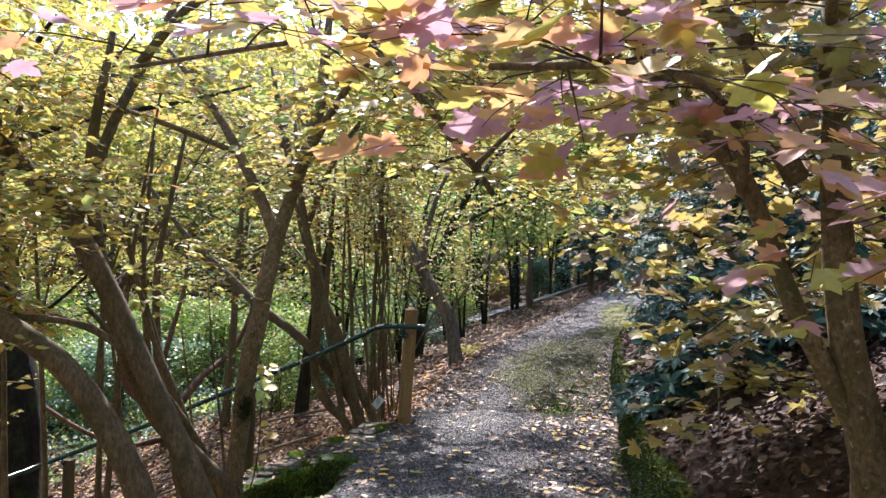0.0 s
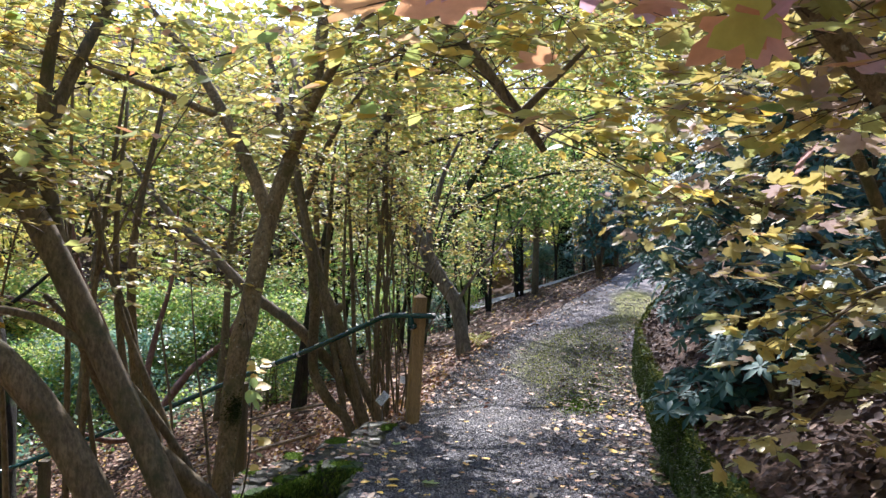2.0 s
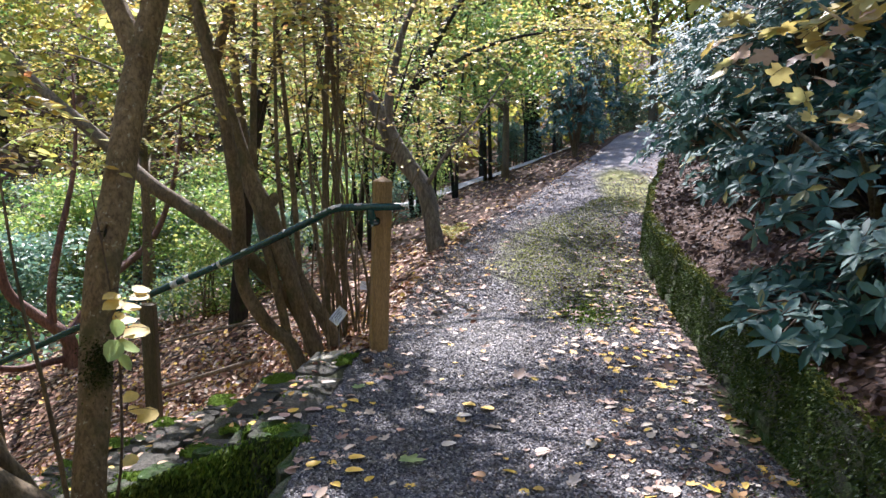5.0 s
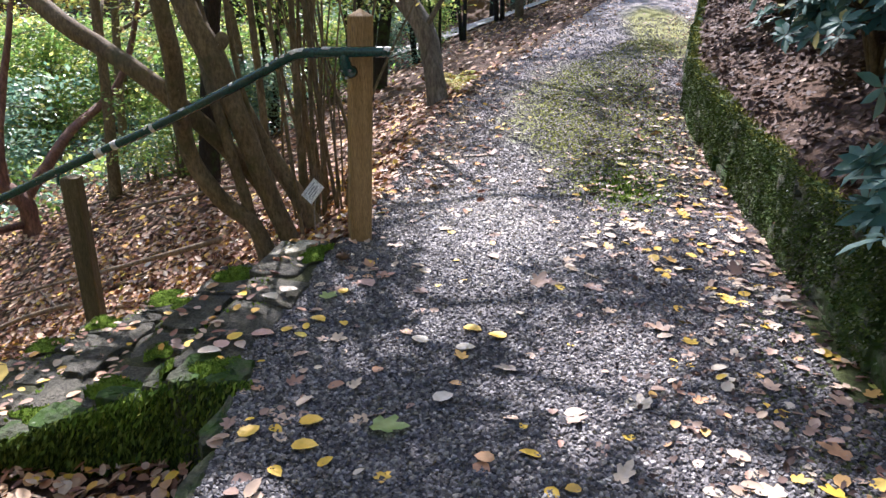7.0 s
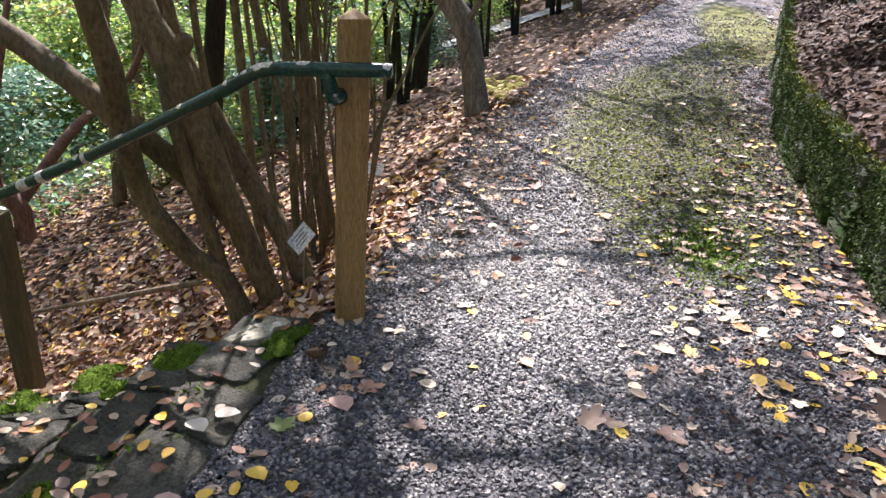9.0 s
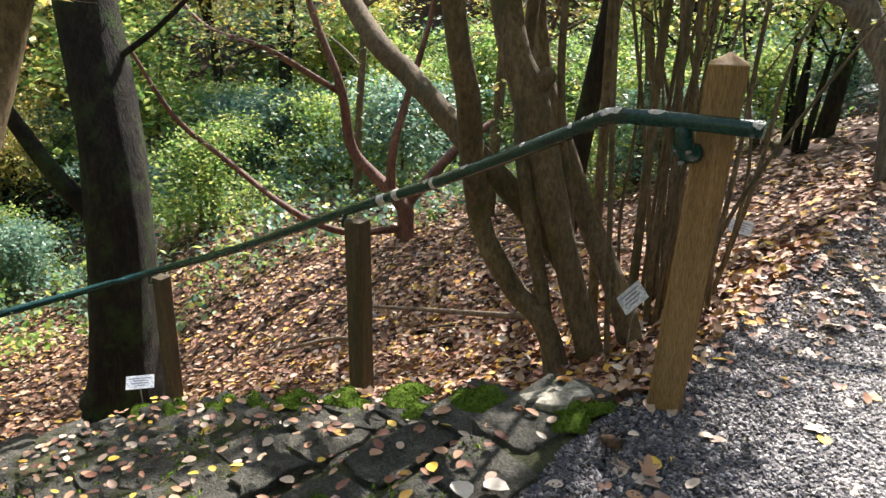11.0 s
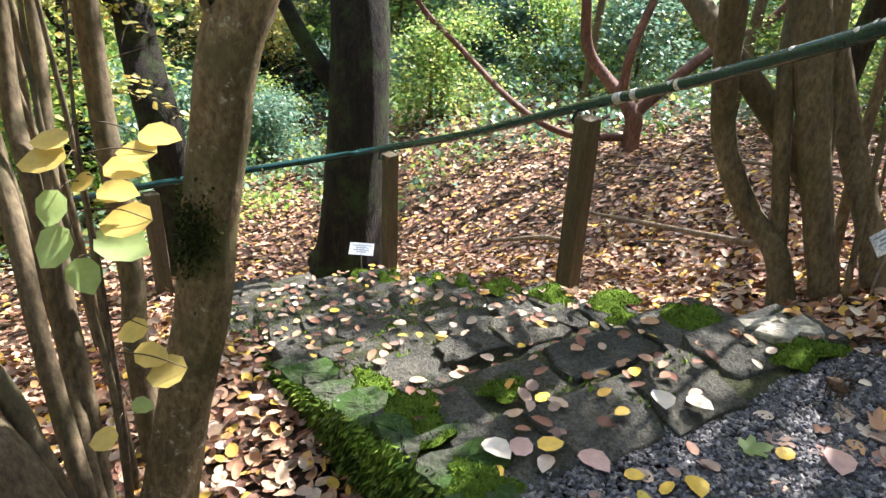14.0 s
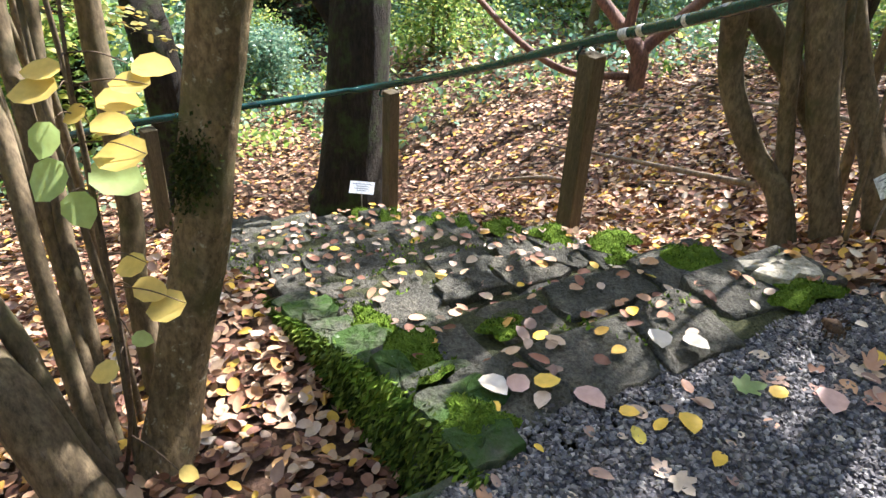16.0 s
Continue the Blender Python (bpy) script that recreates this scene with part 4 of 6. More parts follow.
part("hollow", tube([(-0.835, -1.845, 1.035, 0.03), (-0.812, -1.859, 1.035, 0.028), (-0.806, -1.862, 1.035, 0.012)], 10, 3, 0.1), M["bark_dark"], scar, "dark hollow of the scar")
crown(ta, g, A[:5], 105, 2.3, 0.85, 0.075, OVAL, M["leaf_yellow"], side=6, per=9, heads=(0, -0.2, 0))
n = 900
th, hz = g.normal(2.9, 0.45, n), g.normal(0.47, 0.055, n)
cx = np.interp(hz, [0.15, 0.6], [-0.86, -0.88])
cy = np.interp(hz, [0.15, 0.6], [-1.99, -1.90])
nx, ny = np.cos(th + 2.6), np.sin(th + 2.6)
pos = np.column_stack([cx + 0.075 * nx, cy + 0.075 * ny, hz])
part("moss_patch", scatter(DIAMOND, pos, np.column_stack([nx, ny, np.full(n, -0.4)]) + g.normal(0, 0.5, (n, 3)), units(g, n), g.uniform(0.008, 0.018, n)), island_material("dark_moss", [(0, (0.02, 0.028, 0.008)), (1, (0.07, 0.085, 0.025))], 1.0, 0.1), ta, "dark moss patch")

# arching many-stemmed shrub in the hollow; broad yellow leaves
S = [[(-0.66, -2.34, -0.60, 0.085), (-0.66, -2.39, -0.34, 0.074), (-0.69, -2.44, -0.15, 0.070), (-0.75, -2.50, 0.04, 0.065), (-0.87, -2.62, 0.22, 0.060), (-1.05, -2.9, 0.6, 0.055), (-1.17, -3.2, 1.3, 0.047), (-1.2, -3.4, 2.2, 0.038), (-1.0, -3.5, 3.0, 0.02)],
     [(-0.74, -2.32, -0.60, 0.034), (-0.80, -2.33, -0.45, 0.030), (-0.92, -2.35, -0.07, 0.028), (-1.03, -2.36, 0.23, 0.027), (-1.15, -2.36, 0.52, 0.027), (-1.4, -2.4, 1.1, 0.022), (-1.6, -2.5, 2.0, 0.012)],
     [(-0.80, -2.30, -0.62, 0.032), (-0.85, -2.30, -0.50, 0.029), (-0.97, -2.32, -0.30, 0.028), (-1.09, -2.31, -0.05, 0.028), (-1.21, -2.30, 0.23, 0.027), (-1.33, -2.30, 0.52, 0.027), (-1.45, -2.30, 0.75, 0.026), (-1.6, -2.2, 1.6, 0.020), (-1.6, -2.1, 2.6, 0.012)],
     [(-1.16, -2.12, -0.66, 0.045), (-1.24, -2.12, -0.30, 0.041), (-1.31, -2.11, -0.08, 0.040), (-1.37, -2.08, 0.1, 0.040), (-1.43, -2.07, 0.42, 0.038), (-1.52, -2.07, 0.70, 0.037), (-1.6, -2.0, 1.6, 0.027), (-1.5, -1.8, 2.7, 0.014)],
     [(-0.70, -2.29, -0.60, 0.036), (-0.75, -2.31, -0.44, 0.033), (-0.78, -2.38, -0.23, 0.031), (-0.82, -2.42, -0.04, 0.030), (-0.87, -2.47, 0.18, 0.029), (-1.1, -2.7, 0.7, 0.025), (-1.5, -3.0, 1.3, 0.016)],
     [(-0.86, -2.28, -0.64, 0.028), (-0.90, -2.28, -0.55, 0.026), (-0.99, -2.29, -0.37, 0.025), (-1.08, -2.28, -0.04, 0.024), (-1.16, -2.28, 0.16, 0.024), (-1.25, -2.26, 0.41, 0.023), (-1.5, -2.2, 1.1, 0.018), (-1.8, -2.3, 2.0, 0.010)],
     [(-0.78, -2.26, -0.60, 0.012), (-0.86, -2.22, 0.0, 0.011), (-0.90, -2.24, 0.45, 0.009), (-0.96, -2.25, 0.85, 0.007), (-1.05, -2.2, 1.5, 0.004)],
     [(-1.0, -2.2, -0.62, 0.012), (-1.12, -2.2, 0.0, 0.011), (-1.18, -2.18, 0.5, 0.009), (-1.26, -2.2, 1.1, 0.006)],
     [(-1.5, -2.3, -0.70, 0.020), (-1.62, -2.34, 0.1, 0.018), (-1.7, -2.38, 0.8, 0.014), (-1.85, -2.4, 1.8, 0.008)]]
ts = tree("shrub", S, M["bark_stem"], "many-stemmed brown shrub with a few broad yellow leaves", 12, 0.03, 0.15, "shrub")
crown(ts, g, S[:6], 60, 1.3, 0.8, 0.075, OVAL, M["leaf_yellow"], side=5, per=8)
# the few large leaves that hang on thin twigs by the smooth tree
# x is shared; y, z, length, heading across the view, droop, green
HANG = [(-2.27, 0.80, 0.095, 190, 0.15, 0), (-2.06, 0.82, 0.085, 0, 0.1, 0), (-2.13, 0.76, 0.088, 10, 0.1, 0), (-2.27, 0.71, 0.075, 250, 0.9, 1), (-2.28, 0.62, 0.098, 230, 0.8, 1), (-2.24, 0.56, 0.080, 300, 1.0, 1), (-2.16, 0.60, 0.115, 20, 0.4, 1), (-2.15, 0.66, 0.115, 175, 0.15, 0),
        (-2.15, 0.71, 0.085, 5, 0.05, 0), (-2.11, 0.80, 0.085, 170, 0.05, 0), (-2.21, 0.74, 0.055, 200, 0.5, 0), (-2.12, 0.29, 0.10, 185, 0.3, 0), (-2.17, 0.39, 0.075, 190, 0.3, 0), (-2.27, 0.16, 0.07, 200, 0.3, 0), (-2.25, 0.83, 0.075, 185, 0.05, 0), (-2.18, 0.22, 0.05, 10, 0.3, 1), (-2.14, 0.32, 0.08, 20, 0.3, 0), (-2.14, -0.24, 0.055, 0, 0.5, 0)]
hb = thing("leaf_branch", (-0.72, -2.3, -0.5), "thin bare twigs with large yellow and green oval leaves", "branch")
stem = [(-0.80, -2.30, -0.50, 0.007), (-0.62, -2.23, 0.0, 0.006), (-0.58, -2.21, 0.5, 0.005), (-0.60, -2.20, 0.85, 0.004), (-0.68, -2.15, 1.25, 0.003)]
part("stem", tube(stem, 6, 6, 0.05), M["twig"], hb)
sm = spline(stem, 6)
for k, (ly, lz, ll, head, droop, green) in enumerate(HANG):
    p = np.array([-0.55 + 0.02 * math.sin(3 * k), ly, lz])
    c, q = math.cos(radians(head)), math.sin(radians(head))
    tip = np.array([0.52 * c - 0.35 * q, 0.855 * c + 0.2 * q, -droop])
    tip /= np.linalg.norm(tip)
    foot = p - tip * ll * 0.5
    a = sm[np.argmin(np.linalg.norm(sm[:, :3] - foot, axis=1))][:3]
    part("twig", tube([(*a, 0.002), (*((a + foot) / 2 + np.array([0, 0, 0.012])), 0.0016), (*foot, 0.001)], 4, 4), M["twig"], hb)
    part("leaf", scatter(BROAD, [foot], [tip], [(0.30 + 0.5 * droop, -0.22, 1.0)], ll, 0.14), M["leaf_fresh" if green else "leaf_big_yellow"], hb, "green leaf" if green else "yellow leaf")

# leaning trees on the low side of the path
B = [[(-0.30, -3.2, -0.45, 0.09), (-0.50, -3.26, 0.20, 0.075), (-0.86, -3.34, 1.0, 0.068), (-1.27, -3.45, 1.82, 0.062), (-1.65, -3.53, 2.25, 0.055), (-2.3, -3.6, 2.9, 0.045), (-2.9, -3.6, 3.8, 0.03)],
     [(-0.86, -3.34, 1.0, 0.025), (-1.15, -3.5, 1.22, 0.022), (-1.5, -3.7, 1.27, 0.018), (-1.9, -3.9, 1.22, 0.01)],
     [(-1.27, -3.45, 1.82, 0.04), (-1.2, -3.2, 2.5, 0.035), (-1.0, -2.9, 3.3, 0.025), (-0.8, -2.7, 4.0, 0.012)],
     [(-1.65, -3.53, 2.25, 0.035), (-1.4, -4.2, 2.7, 0.028), (-0.9, -4.9, 3.0, 0.018), (-0.3, -5.4, 3.1, 0.01)],
     [(-1.15, -3.05, 2.9, 0.03), (-0.5, -3.4, 3.2, 0.028), (0.2, -3.75, 3.1, 0.026), (0.75, -4.0, 2.7, 0.024), (1.06, -4.1, 2.38, 0.022), (1.31, -4.1, 2.06, 0.019), (1.40, -4.09, 1.93, 0.012)],
     [(1.31, -4.1, 2.06, 0.016), (1.42, -4.1, 2.17, 0.013), (1.55, -4.1, 2.3, 0.008)]]
tb = tree("tree", B, M["bark_stem"], "leaning brown tree with yellow-green autumn leaves below the path", 12, 0.04, 0.2)
crown(tb, g, B[:5], 170, 1.6, 0.85, 0.074, OVAL, M["leaf_yellow"], side=6, per=9)
B2 = [[(-0.62, -3.5, -0.5, 0.10), (-0.72, -3.52, 0.22, 0.08), (-1.08, -3.68, 0.95, 0.07), (-1.5, -3.85, 1.32, 0.062), (-2.2, -4.0, 1.9, 0.05), (-2.8, -4.0, 2.8, 0.03)],
      [(-1.5, -3.85, 1.32, 0.03), (-1.7, -3.6, 1.9, 0.025), (-1.9, -3.2, 2.6, 0.016), (-1.9, -2.8, 3.2, 0.01)]]
tb2 = tree("tree", B2, M["bark_stem"], "grey-brown leaning tree with yellow-green leaves", 12, 0.04, 0.2)
crown(tb2, g, B2, 120, 1.2, 0.8, 0.07, OVAL, M["leaf_yellow"], side=6, per=8)
# slender upright stems between them
for k in range(7):
    x, y = -1.6 - 0.33 * k + g.normal(0, 0.15), -2.7 + 0.25 * k + g.normal(0, 0.4)
    if -1.9 < y < 0.3 and x > -4.4:
        y = -2.1 - 0.2 * g.random()
    z = float(land(x, y))
    lx, ly = g.normal(-0.05, 0.25, 2)
    st = [(x, y, z - 0.1, 0.026), (x + lx * 0.3, y + ly * 0.2, z + 1.0, 0.022), (x + lx * 0.7, y + ly * 0.8, z + 2.2, 0.016), (x + lx * 1.6, y + ly * 1.5, z + 3.8, 0.007)]
    br = [(x + lx * 0.6, y + ly * 0.7, z + 2.0, 0.010), (x + lx + 0.25, y + ly, z + 2.7, 0.007), (x + lx + 0.5, y + ly + 0.2, z + 3.3, 0.004)]
    t = tree("sapling", [st, br], M["bark_stem"], "slender upright sapling with yellow-green leaves", 8, 0.02, 0.1, "sapling", "saplings below the path")
    crown(t, g, [st, br], 24, z + 1.5, 0.7, 0.06, OVAL, M["leaf_yellow"], side=5, per=8)

# clump of stems behind the handrail
K = [[(-0.56, 0.55, -0.52, 0.072), (-0.60, 0.52, -0.23, 0.060), (-0.67, 0.49, 0.0, 0.060), (-0.72, 0.46, 0.2, 0.063), (-0.77, 0.43, 0.41, 0.066), (-0.83, 0.42, 0.60, 0.069), (-0.88, 0.40, 0.80, 0.073), (-0.95, 0.40, 0.98, 0.078), (-1.03, 0.39, 1.14, 0.070), (-1.16, 0.45, 1.5, 0.070), (-1.32, 0.5, 2.0, 0.06), (-1.6, 0.6, 3.0, 0.045), (-1.9, 0.8, 4.0, 0.02)],
     [(-0.64, 0.42, -0.46, 0.055), (-0.77, 0.39, -0.11, 0.050), (-0.91, 0.35, 0.04, 0.051), (-1.01, 0.29, 0.21, 0.054), (-1.07, 0.25, 0.39, 0.052), (-1.06, 0.19, 0.60, 0.052), (-1.03, 0.12, 0.80, 0.051), (-0.99, 0.04, 1.0, 0.050), (-0.97, -0.04, 1.18, 0.048), (-1.0, -0.12, 1.7, 0.042), (-1.15, -0.1, 2.4, 0.035), (-1.3, 0.1, 3.2, 0.02)],
     [(-0.58, 0.64, -0.5, 0.062), (-0.74, 0.58, 0.05, 0.055), (-0.92, 0.48, 0.35, 0.055), (-1.04, 0.36, 0.56, 0.055), (-1.13, 0.28, 0.68, 0.055), (-1.21, 0.23, 0.79, 0.055), (-1.36, 0.23, 0.90, 0.054), (-1.52, 0.26, 0.99, 0.054), (-1.72, 0.24, 1.13, 0.052), (-2.2, 0.35, 1.5, 0.046), (-2.8, 0.5, 1.95, 0.038), (-3.6, 0.8, 2.7, 0.018)],
     [(-0.72, 0.41, -0.50, 0.040), (-0.74, 0.41, -0.31, 0.036), (-0.80, 0.43, -0.10, 0.036), (-0.83, 0.41, 0.12, 0.036), (-0.86, 0.37, 0.34, 0.036), (-0.89, 0.35, 0.55, 0.036), (-0.94, 0.37, 0.74, 0.035), (-1.01, 0.46, 0.92, 0.034), (-1.07, 0.55, 1.1, 0.032), (-1.1, 0.7, 1.7, 0.028), (-1.1, 0.9, 2.8, 0.014)],
     [(-0.93, 0.40, 0.96, 0.06), (-0.875, 0.415, 1.01, 0.046), (-0.85, 0.42, 1.04, 0.036), (-0.84, 0.42, 1.05, 0.020)],
     [(-0.44, 0.74, -0.45, 0.075), (-0.56, 0.75, -0.09, 0.062), (-0.76, 0.76, 0.25, 0.058), (-0.90, 0.77, 0.51, 0.052), (-1.03, 0.78, 0.78, 0.046), (-1.16, 0.8, 1.1, 0.042), (-1.3, 0.9, 1.8, 0.034), (-1.4, 1.1, 2.8, 0.016)],
     [(-1.32, 0.5, 2.0, 0.04), (-1.0, 0.4, 2.7, 0.03), (-0.5, 0.2, 3.3, 0.018), (0.1, -0.2, 3.6, 0.01)],
     [(-0.49, 0.52, -0.40, 0.014), (-0.51, 0.50, -0.1, 0.013), (-0.56, 0.50, 0.61, 0.012), (-0.60, 0.50, 1.3, 0.011), (-0.64, 0.6, 2.4, 0.007)],
     [(-0.60, 0.50, -0.42, 0.022), (-0.63, 0.50, -0.15, 0.020), (-0.70, 0.50, 0.11, 0.019), (-0.78, 0.51, 0.58, 0.018), (-0.83, 0.51, 0.83, 0.017), (-0.86, 0.52, 1.3, 0.016), (-0.9, 0.7, 2.4, 0.009)],
     [(-0.62, 1.0, -0.45, 0.028), (-0.65, 1.0, -0.1, 0.025), (-0.645, 1.0, 0.5, 0.023), (-0.63, 1.0, 1.3, 0.021), (-0.6, 1.1, 2.2, 0.022), (-0.62, 1.3, 3.3, 0.012)],
     [(-0.52, 0.95, -0.42, 0.018), (-0.55, 0.96, 0.1, 0.016), (-0.54, 0.98, 0.6, 0.014), (-0.52, 1.0, 1.3, 0.012), (-0.5, 1.1, 2.6, 0.010)],
     [(-0.80, 0.9, -0.5, 0.030), (-0.86, 0.95, 0.2, 0.027), (-0.90, 1.0, 0.9, 0.024), (-0.98, 1.1, 1.8, 0.018), (-1.1, 1.2, 3.0, 0.010)]]
for k in range(24):
    bx, by = -0.78 + 0.50 * g.random(), 0.86 + 0.55 * g.random()
    fx, fy = g.normal(-0.12, 0.26) + 0.006 * k, g.normal(0.18, 0.22)
    r = g.uniform(0.005, 0.014)
    z = float(land(bx, by))
    h = g.uniform(1.6, 3.6)
    K.append([(bx, by, z - 0.08, r * 1.15), (bx + fx * 0.2 + g.normal(0, 0.03), by + fy * 0.2, z + 0.3 * h, r), (bx + fx * 0.7 + g.normal(0, 0.06), by + fy * 0.7, z + 0.65 * h, r * 0.75), (bx + fx * 1.5, by + fy * 1.5, z + h, r * 0.3)])
tk = tree("shrub", K, M["bark_stem"], "tall clump of crooked brown stems behind the handrail", 12, 0.04, 0.05, "shrub")
crown(tk, g, K, 420, 2.0, 0.8, 0.055, OVAL, M["leaf_yellow"], side=5, per=8)
KL = [[(-1.6, 0.6, 3.0, 0.04), (-2.5, 1.3, 3.4, 0.03), (-3.5, 2.0, 3.6, 0.02), (-4.5, 2.5, 3.6, 0.008)], [(-2.3, 1.15, 3.35, 0.02), (-2.6, 2.2, 3.7, 0.014), (-2.7, 3.1, 3.9, 0.006)], [(-3.0, 1.65, 3.5, 0.02), (-3.9, 1.3, 3.8, 0.014), (-4.8, 1.2, 4.0, 0.006)], [(-2.8, 1.5, 3.45, 0.022), (-3.3, 2.5, 3.5, 0.017), (-3.6, 3.4, 3.5, 0.011), (-4.0, 4.2, 3.5, 0.005)]]
for l in KL:
    part("limb", tube(l, 8, 5, 0.04), M["bark_stem"], tk)
crown(tk, g, KL[3:], 95, 2.4, 0.85, 0.06, OVAL, M["leaf_yellow"], side=5, per=8, lo=0.3)
crown(tk, g, KL[:3], 140, 2.4, 0.85, 0.06, OVAL, M["leaf_yellow"], side=5, per=8, lo=0.1)
# grey leaning tree at the edge of the path
G = [[(-0.08, 3.70, -0.1, 0.12), (-0.12, 3.76, 0.3, 0.105), (-0.22, 3.87, 0.8, 0.11), (-0.46, 3.93, 1.2, 0.10), (-0.67, 3.96, 1.5, 0.10), (-0.88, 4.02, 1.95, 0.075), (-1.2, 4.07, 2.4, 0.06), (-1.5, 4.1, 3.2, 0.03)],
     [(-0.67, 3.96, 1.5, 0.06), (-0.66, 4.0, 2.0, 0.05), (-0.5, 4.0, 2.7, 0.035), (-0.2, 3.9, 3.3, 0.02)],
     [(-0.25, 3.87, 0.85, 0.03), (0.1, 3.7, 1.35, 0.02), (0.45, 3.5, 1.7, 0.014), (0.9, 3.3, 2.3, 0.006)],
     [(-0.5, 3.93, 1.25, 0.025), (-0.9, 3.6, 1.5, 0.018), (-1.1, 3.2, 2.0, 0.008)]]
tg = tree("tree", G, M["bark_grey"], "gnarled grey leaning tree at the edge of the path", 14, 0.09, 0.3, sub=7)
crown(tg, g, G, 110, 1.3, 0.7, 0.05, OVAL, M["leaf_yellow"], side=7, per=2, thin=0.005)
# trees that arch over the path ahead
O = [[(-2.3, 2.9, -1.0, 0.10), (-2.2, 3.0, 0.4, 0.08), (-1.9, 3.0, 1.9, 0.07), (-1.3, 2.9, 3.1, 0.05), (-0.5, 2.8, 4.0, 0.03)],
     [(-1.9, 3.0, 1.9, 0.05), (-2.5, 3.8, 2.9, 0.035), (-2.9, 4.4, 4.0, 0.015)],
     [(-1.5, 2.95, 2.7, 0.04), (-0.6, 3.6, 3.2, 0.03), (0.4, 4.2, 3.5, 0.02), (1.3, 4.8, 3.6, 0.008)],
     [(-1.3, 2.9, 3.1, 0.035), (-0.6, 1.9, 3.5, 0.025), (0.3, 0.8, 3.8, 0.018), (1.3, -0.2, 3.9, 0.008)],
     [(-0.5, 2.8, 3.95, 0.03), (0.4, 3.2, 4.3, 0.022), (1.1, 3.1, 4.5, 0.014), (2.0, 3.0, 4.5, 0.010), (3.2, 3.4, 4.4, 0.005)],
     [(-0.6, 2.3, 3.8, 0.03), (0.6, 2.0, 4.1, 0.022), (1.8, 1.8, 4.2, 0.014), (2.9, 1.7, 4.1, 0.009), (3.9, 2.2, 4.0, 0.004)],
     [(-0.9, 2.4, 3.3, 0.025), (-0.3, 0.6, 3.6, 0.018), (0.4, -0.9, 3.6, 0.01), (1.0, -2.0, 3.5, 0.005)]]
to = tree("tree", O, M["bark_dark"], "dark-stemmed tree with yellow leaves arching over the path", 12, 0.06, 0.2)
crown(to, g, O, 330, 1.6, 0.9, 0.062, OVAL, M["leaf_yellow"], side=5, per=9)
crown(to, g, O[3:], 450, 3.2, 0.9, 0.062, OVAL, M["leaf_yellow"], side=6, per=10)
O = [[(-1.6, 7.6, -0.4, 0.11), (-1.4, 7.6, 1.0, 0.09), (-0.9, 7.5, 2.4, 0.075), (-0.2, 7.4, 3.6, 0.05), (0.7, 7.3, 4.6, 0.02)],
     [(-1.2, 7.55, 1.6, 0.05), (-2.0, 8.1, 2.8, 0.035), (-2.6, 8.4, 4.0, 0.015)],
     [(-0.9, 7.5, 2.4, 0.045), (0.3, 8.2, 3.1, 0.03), (1.6, 8.8, 3.4, 0.015), (2.6, 9.2, 3.4, 0.007)],
     [(-0.5, 7.4, 3.1, 0.035), (0.1, 6.6, 3.7, 0.02), (0.9, 5.9, 4.1, 0.008)]]
to = tree("tree", O, M["bark_dark"], "dark tree with thin yellow-green leaves beside the far path", 12, 0.06, 0.2)
crown(to, g, O, 300, 1.4, 1.1, 0.075, OVAL, M["leaf_yellow"], side=5, per=9)
# slender trees over the slope
for k, (x, y, leafmat, lean) in enumerate(((-3.1, 5.7, "leaf_yellow", -0.35), (-5.3, 6.4, "leaf_green", 0.4), (-4.2, 4.3, "leaf_yellow", 0.2), (-7.2, 4.9, "leaf_yellow", 0.3))):
    z = float(land(x, y))
    O = [[(x, y, z - 0.1, 0.07), (x + 0.1, y, z + 1.2, 0.058), (x + lean * 0.5, y + 0.1, z + 2.6, 0.05), (x + lean, y + 0.1, z + 4.0, 0.035), (x + 1.4 * lean, y, z + 5.6, 0.012)]]
    for q in range(7):
        a, b = q * 2.4 + k, 2.0 + 0.45 * q
        cx, cy = x + lean * b / 4, y + 0.1
        O.append([(cx, cy, z + b, 0.028), (cx + 0.7 * math.cos(a), cy + 0.7 * math.sin(a), z + b + 0.35, 0.02), (cx + 1.6 * math.cos(a), cy + 1.6 * math.sin(a), z + b + 0.6, 0.008)])
    to = tree("tree", O, M["bark_stem"], "slender tree with a light crown of yellow-green leaves over the slope", 10, 0.05, 0.2)
    crown(to, g, O, 150, z + 2.0, 0.9, 0.065, OVAL, M[leafmat], side=5, per=8)
# dark straight tree beyond the stairs
D = [[(-4.62, 0.05, -1.95, 0.31), (-4.64, 0.08, -1.5, 0.27), (-4.74, 0.2, -0.6, 0.265), (-4.83, 0.29, 0.05, 0.25), (-5.25, 0.4, 1.3, 0.23), (-5.6, 0.5, 3, 0.2), (-5.8, 0.5, 5.5, 0.12), (-5.8, 0.5, 8, 0.03)],
     [(-4.75, 0.2, -0.55, 0.09), (-5.05, -0.05, -0.1, 0.075), (-5.3, -0.3, 0.5, 0.06), (-5.7, -0.6, 1.3, 0.04), (-6.2, -1, 2.2, 0.015)],
     [(-5.0, 0.36, 0.75, 0.03), (-4.7, 0.8, 1.15, 0.022), (-4.3, 1.3, 1.8, 0.012)],
     [(-5.6, 0.5, 3.0, 0.08), (-4.8, 0.0, 3.7, 0.05), (-3.8, -0.6, 4.2, 0.02)],
     [(-5.7, 0.5, 4.0, 0.08), (-6.4, 1.3, 4.8, 0.05), (-7.3, 2.0, 5.3, 0.02)]]
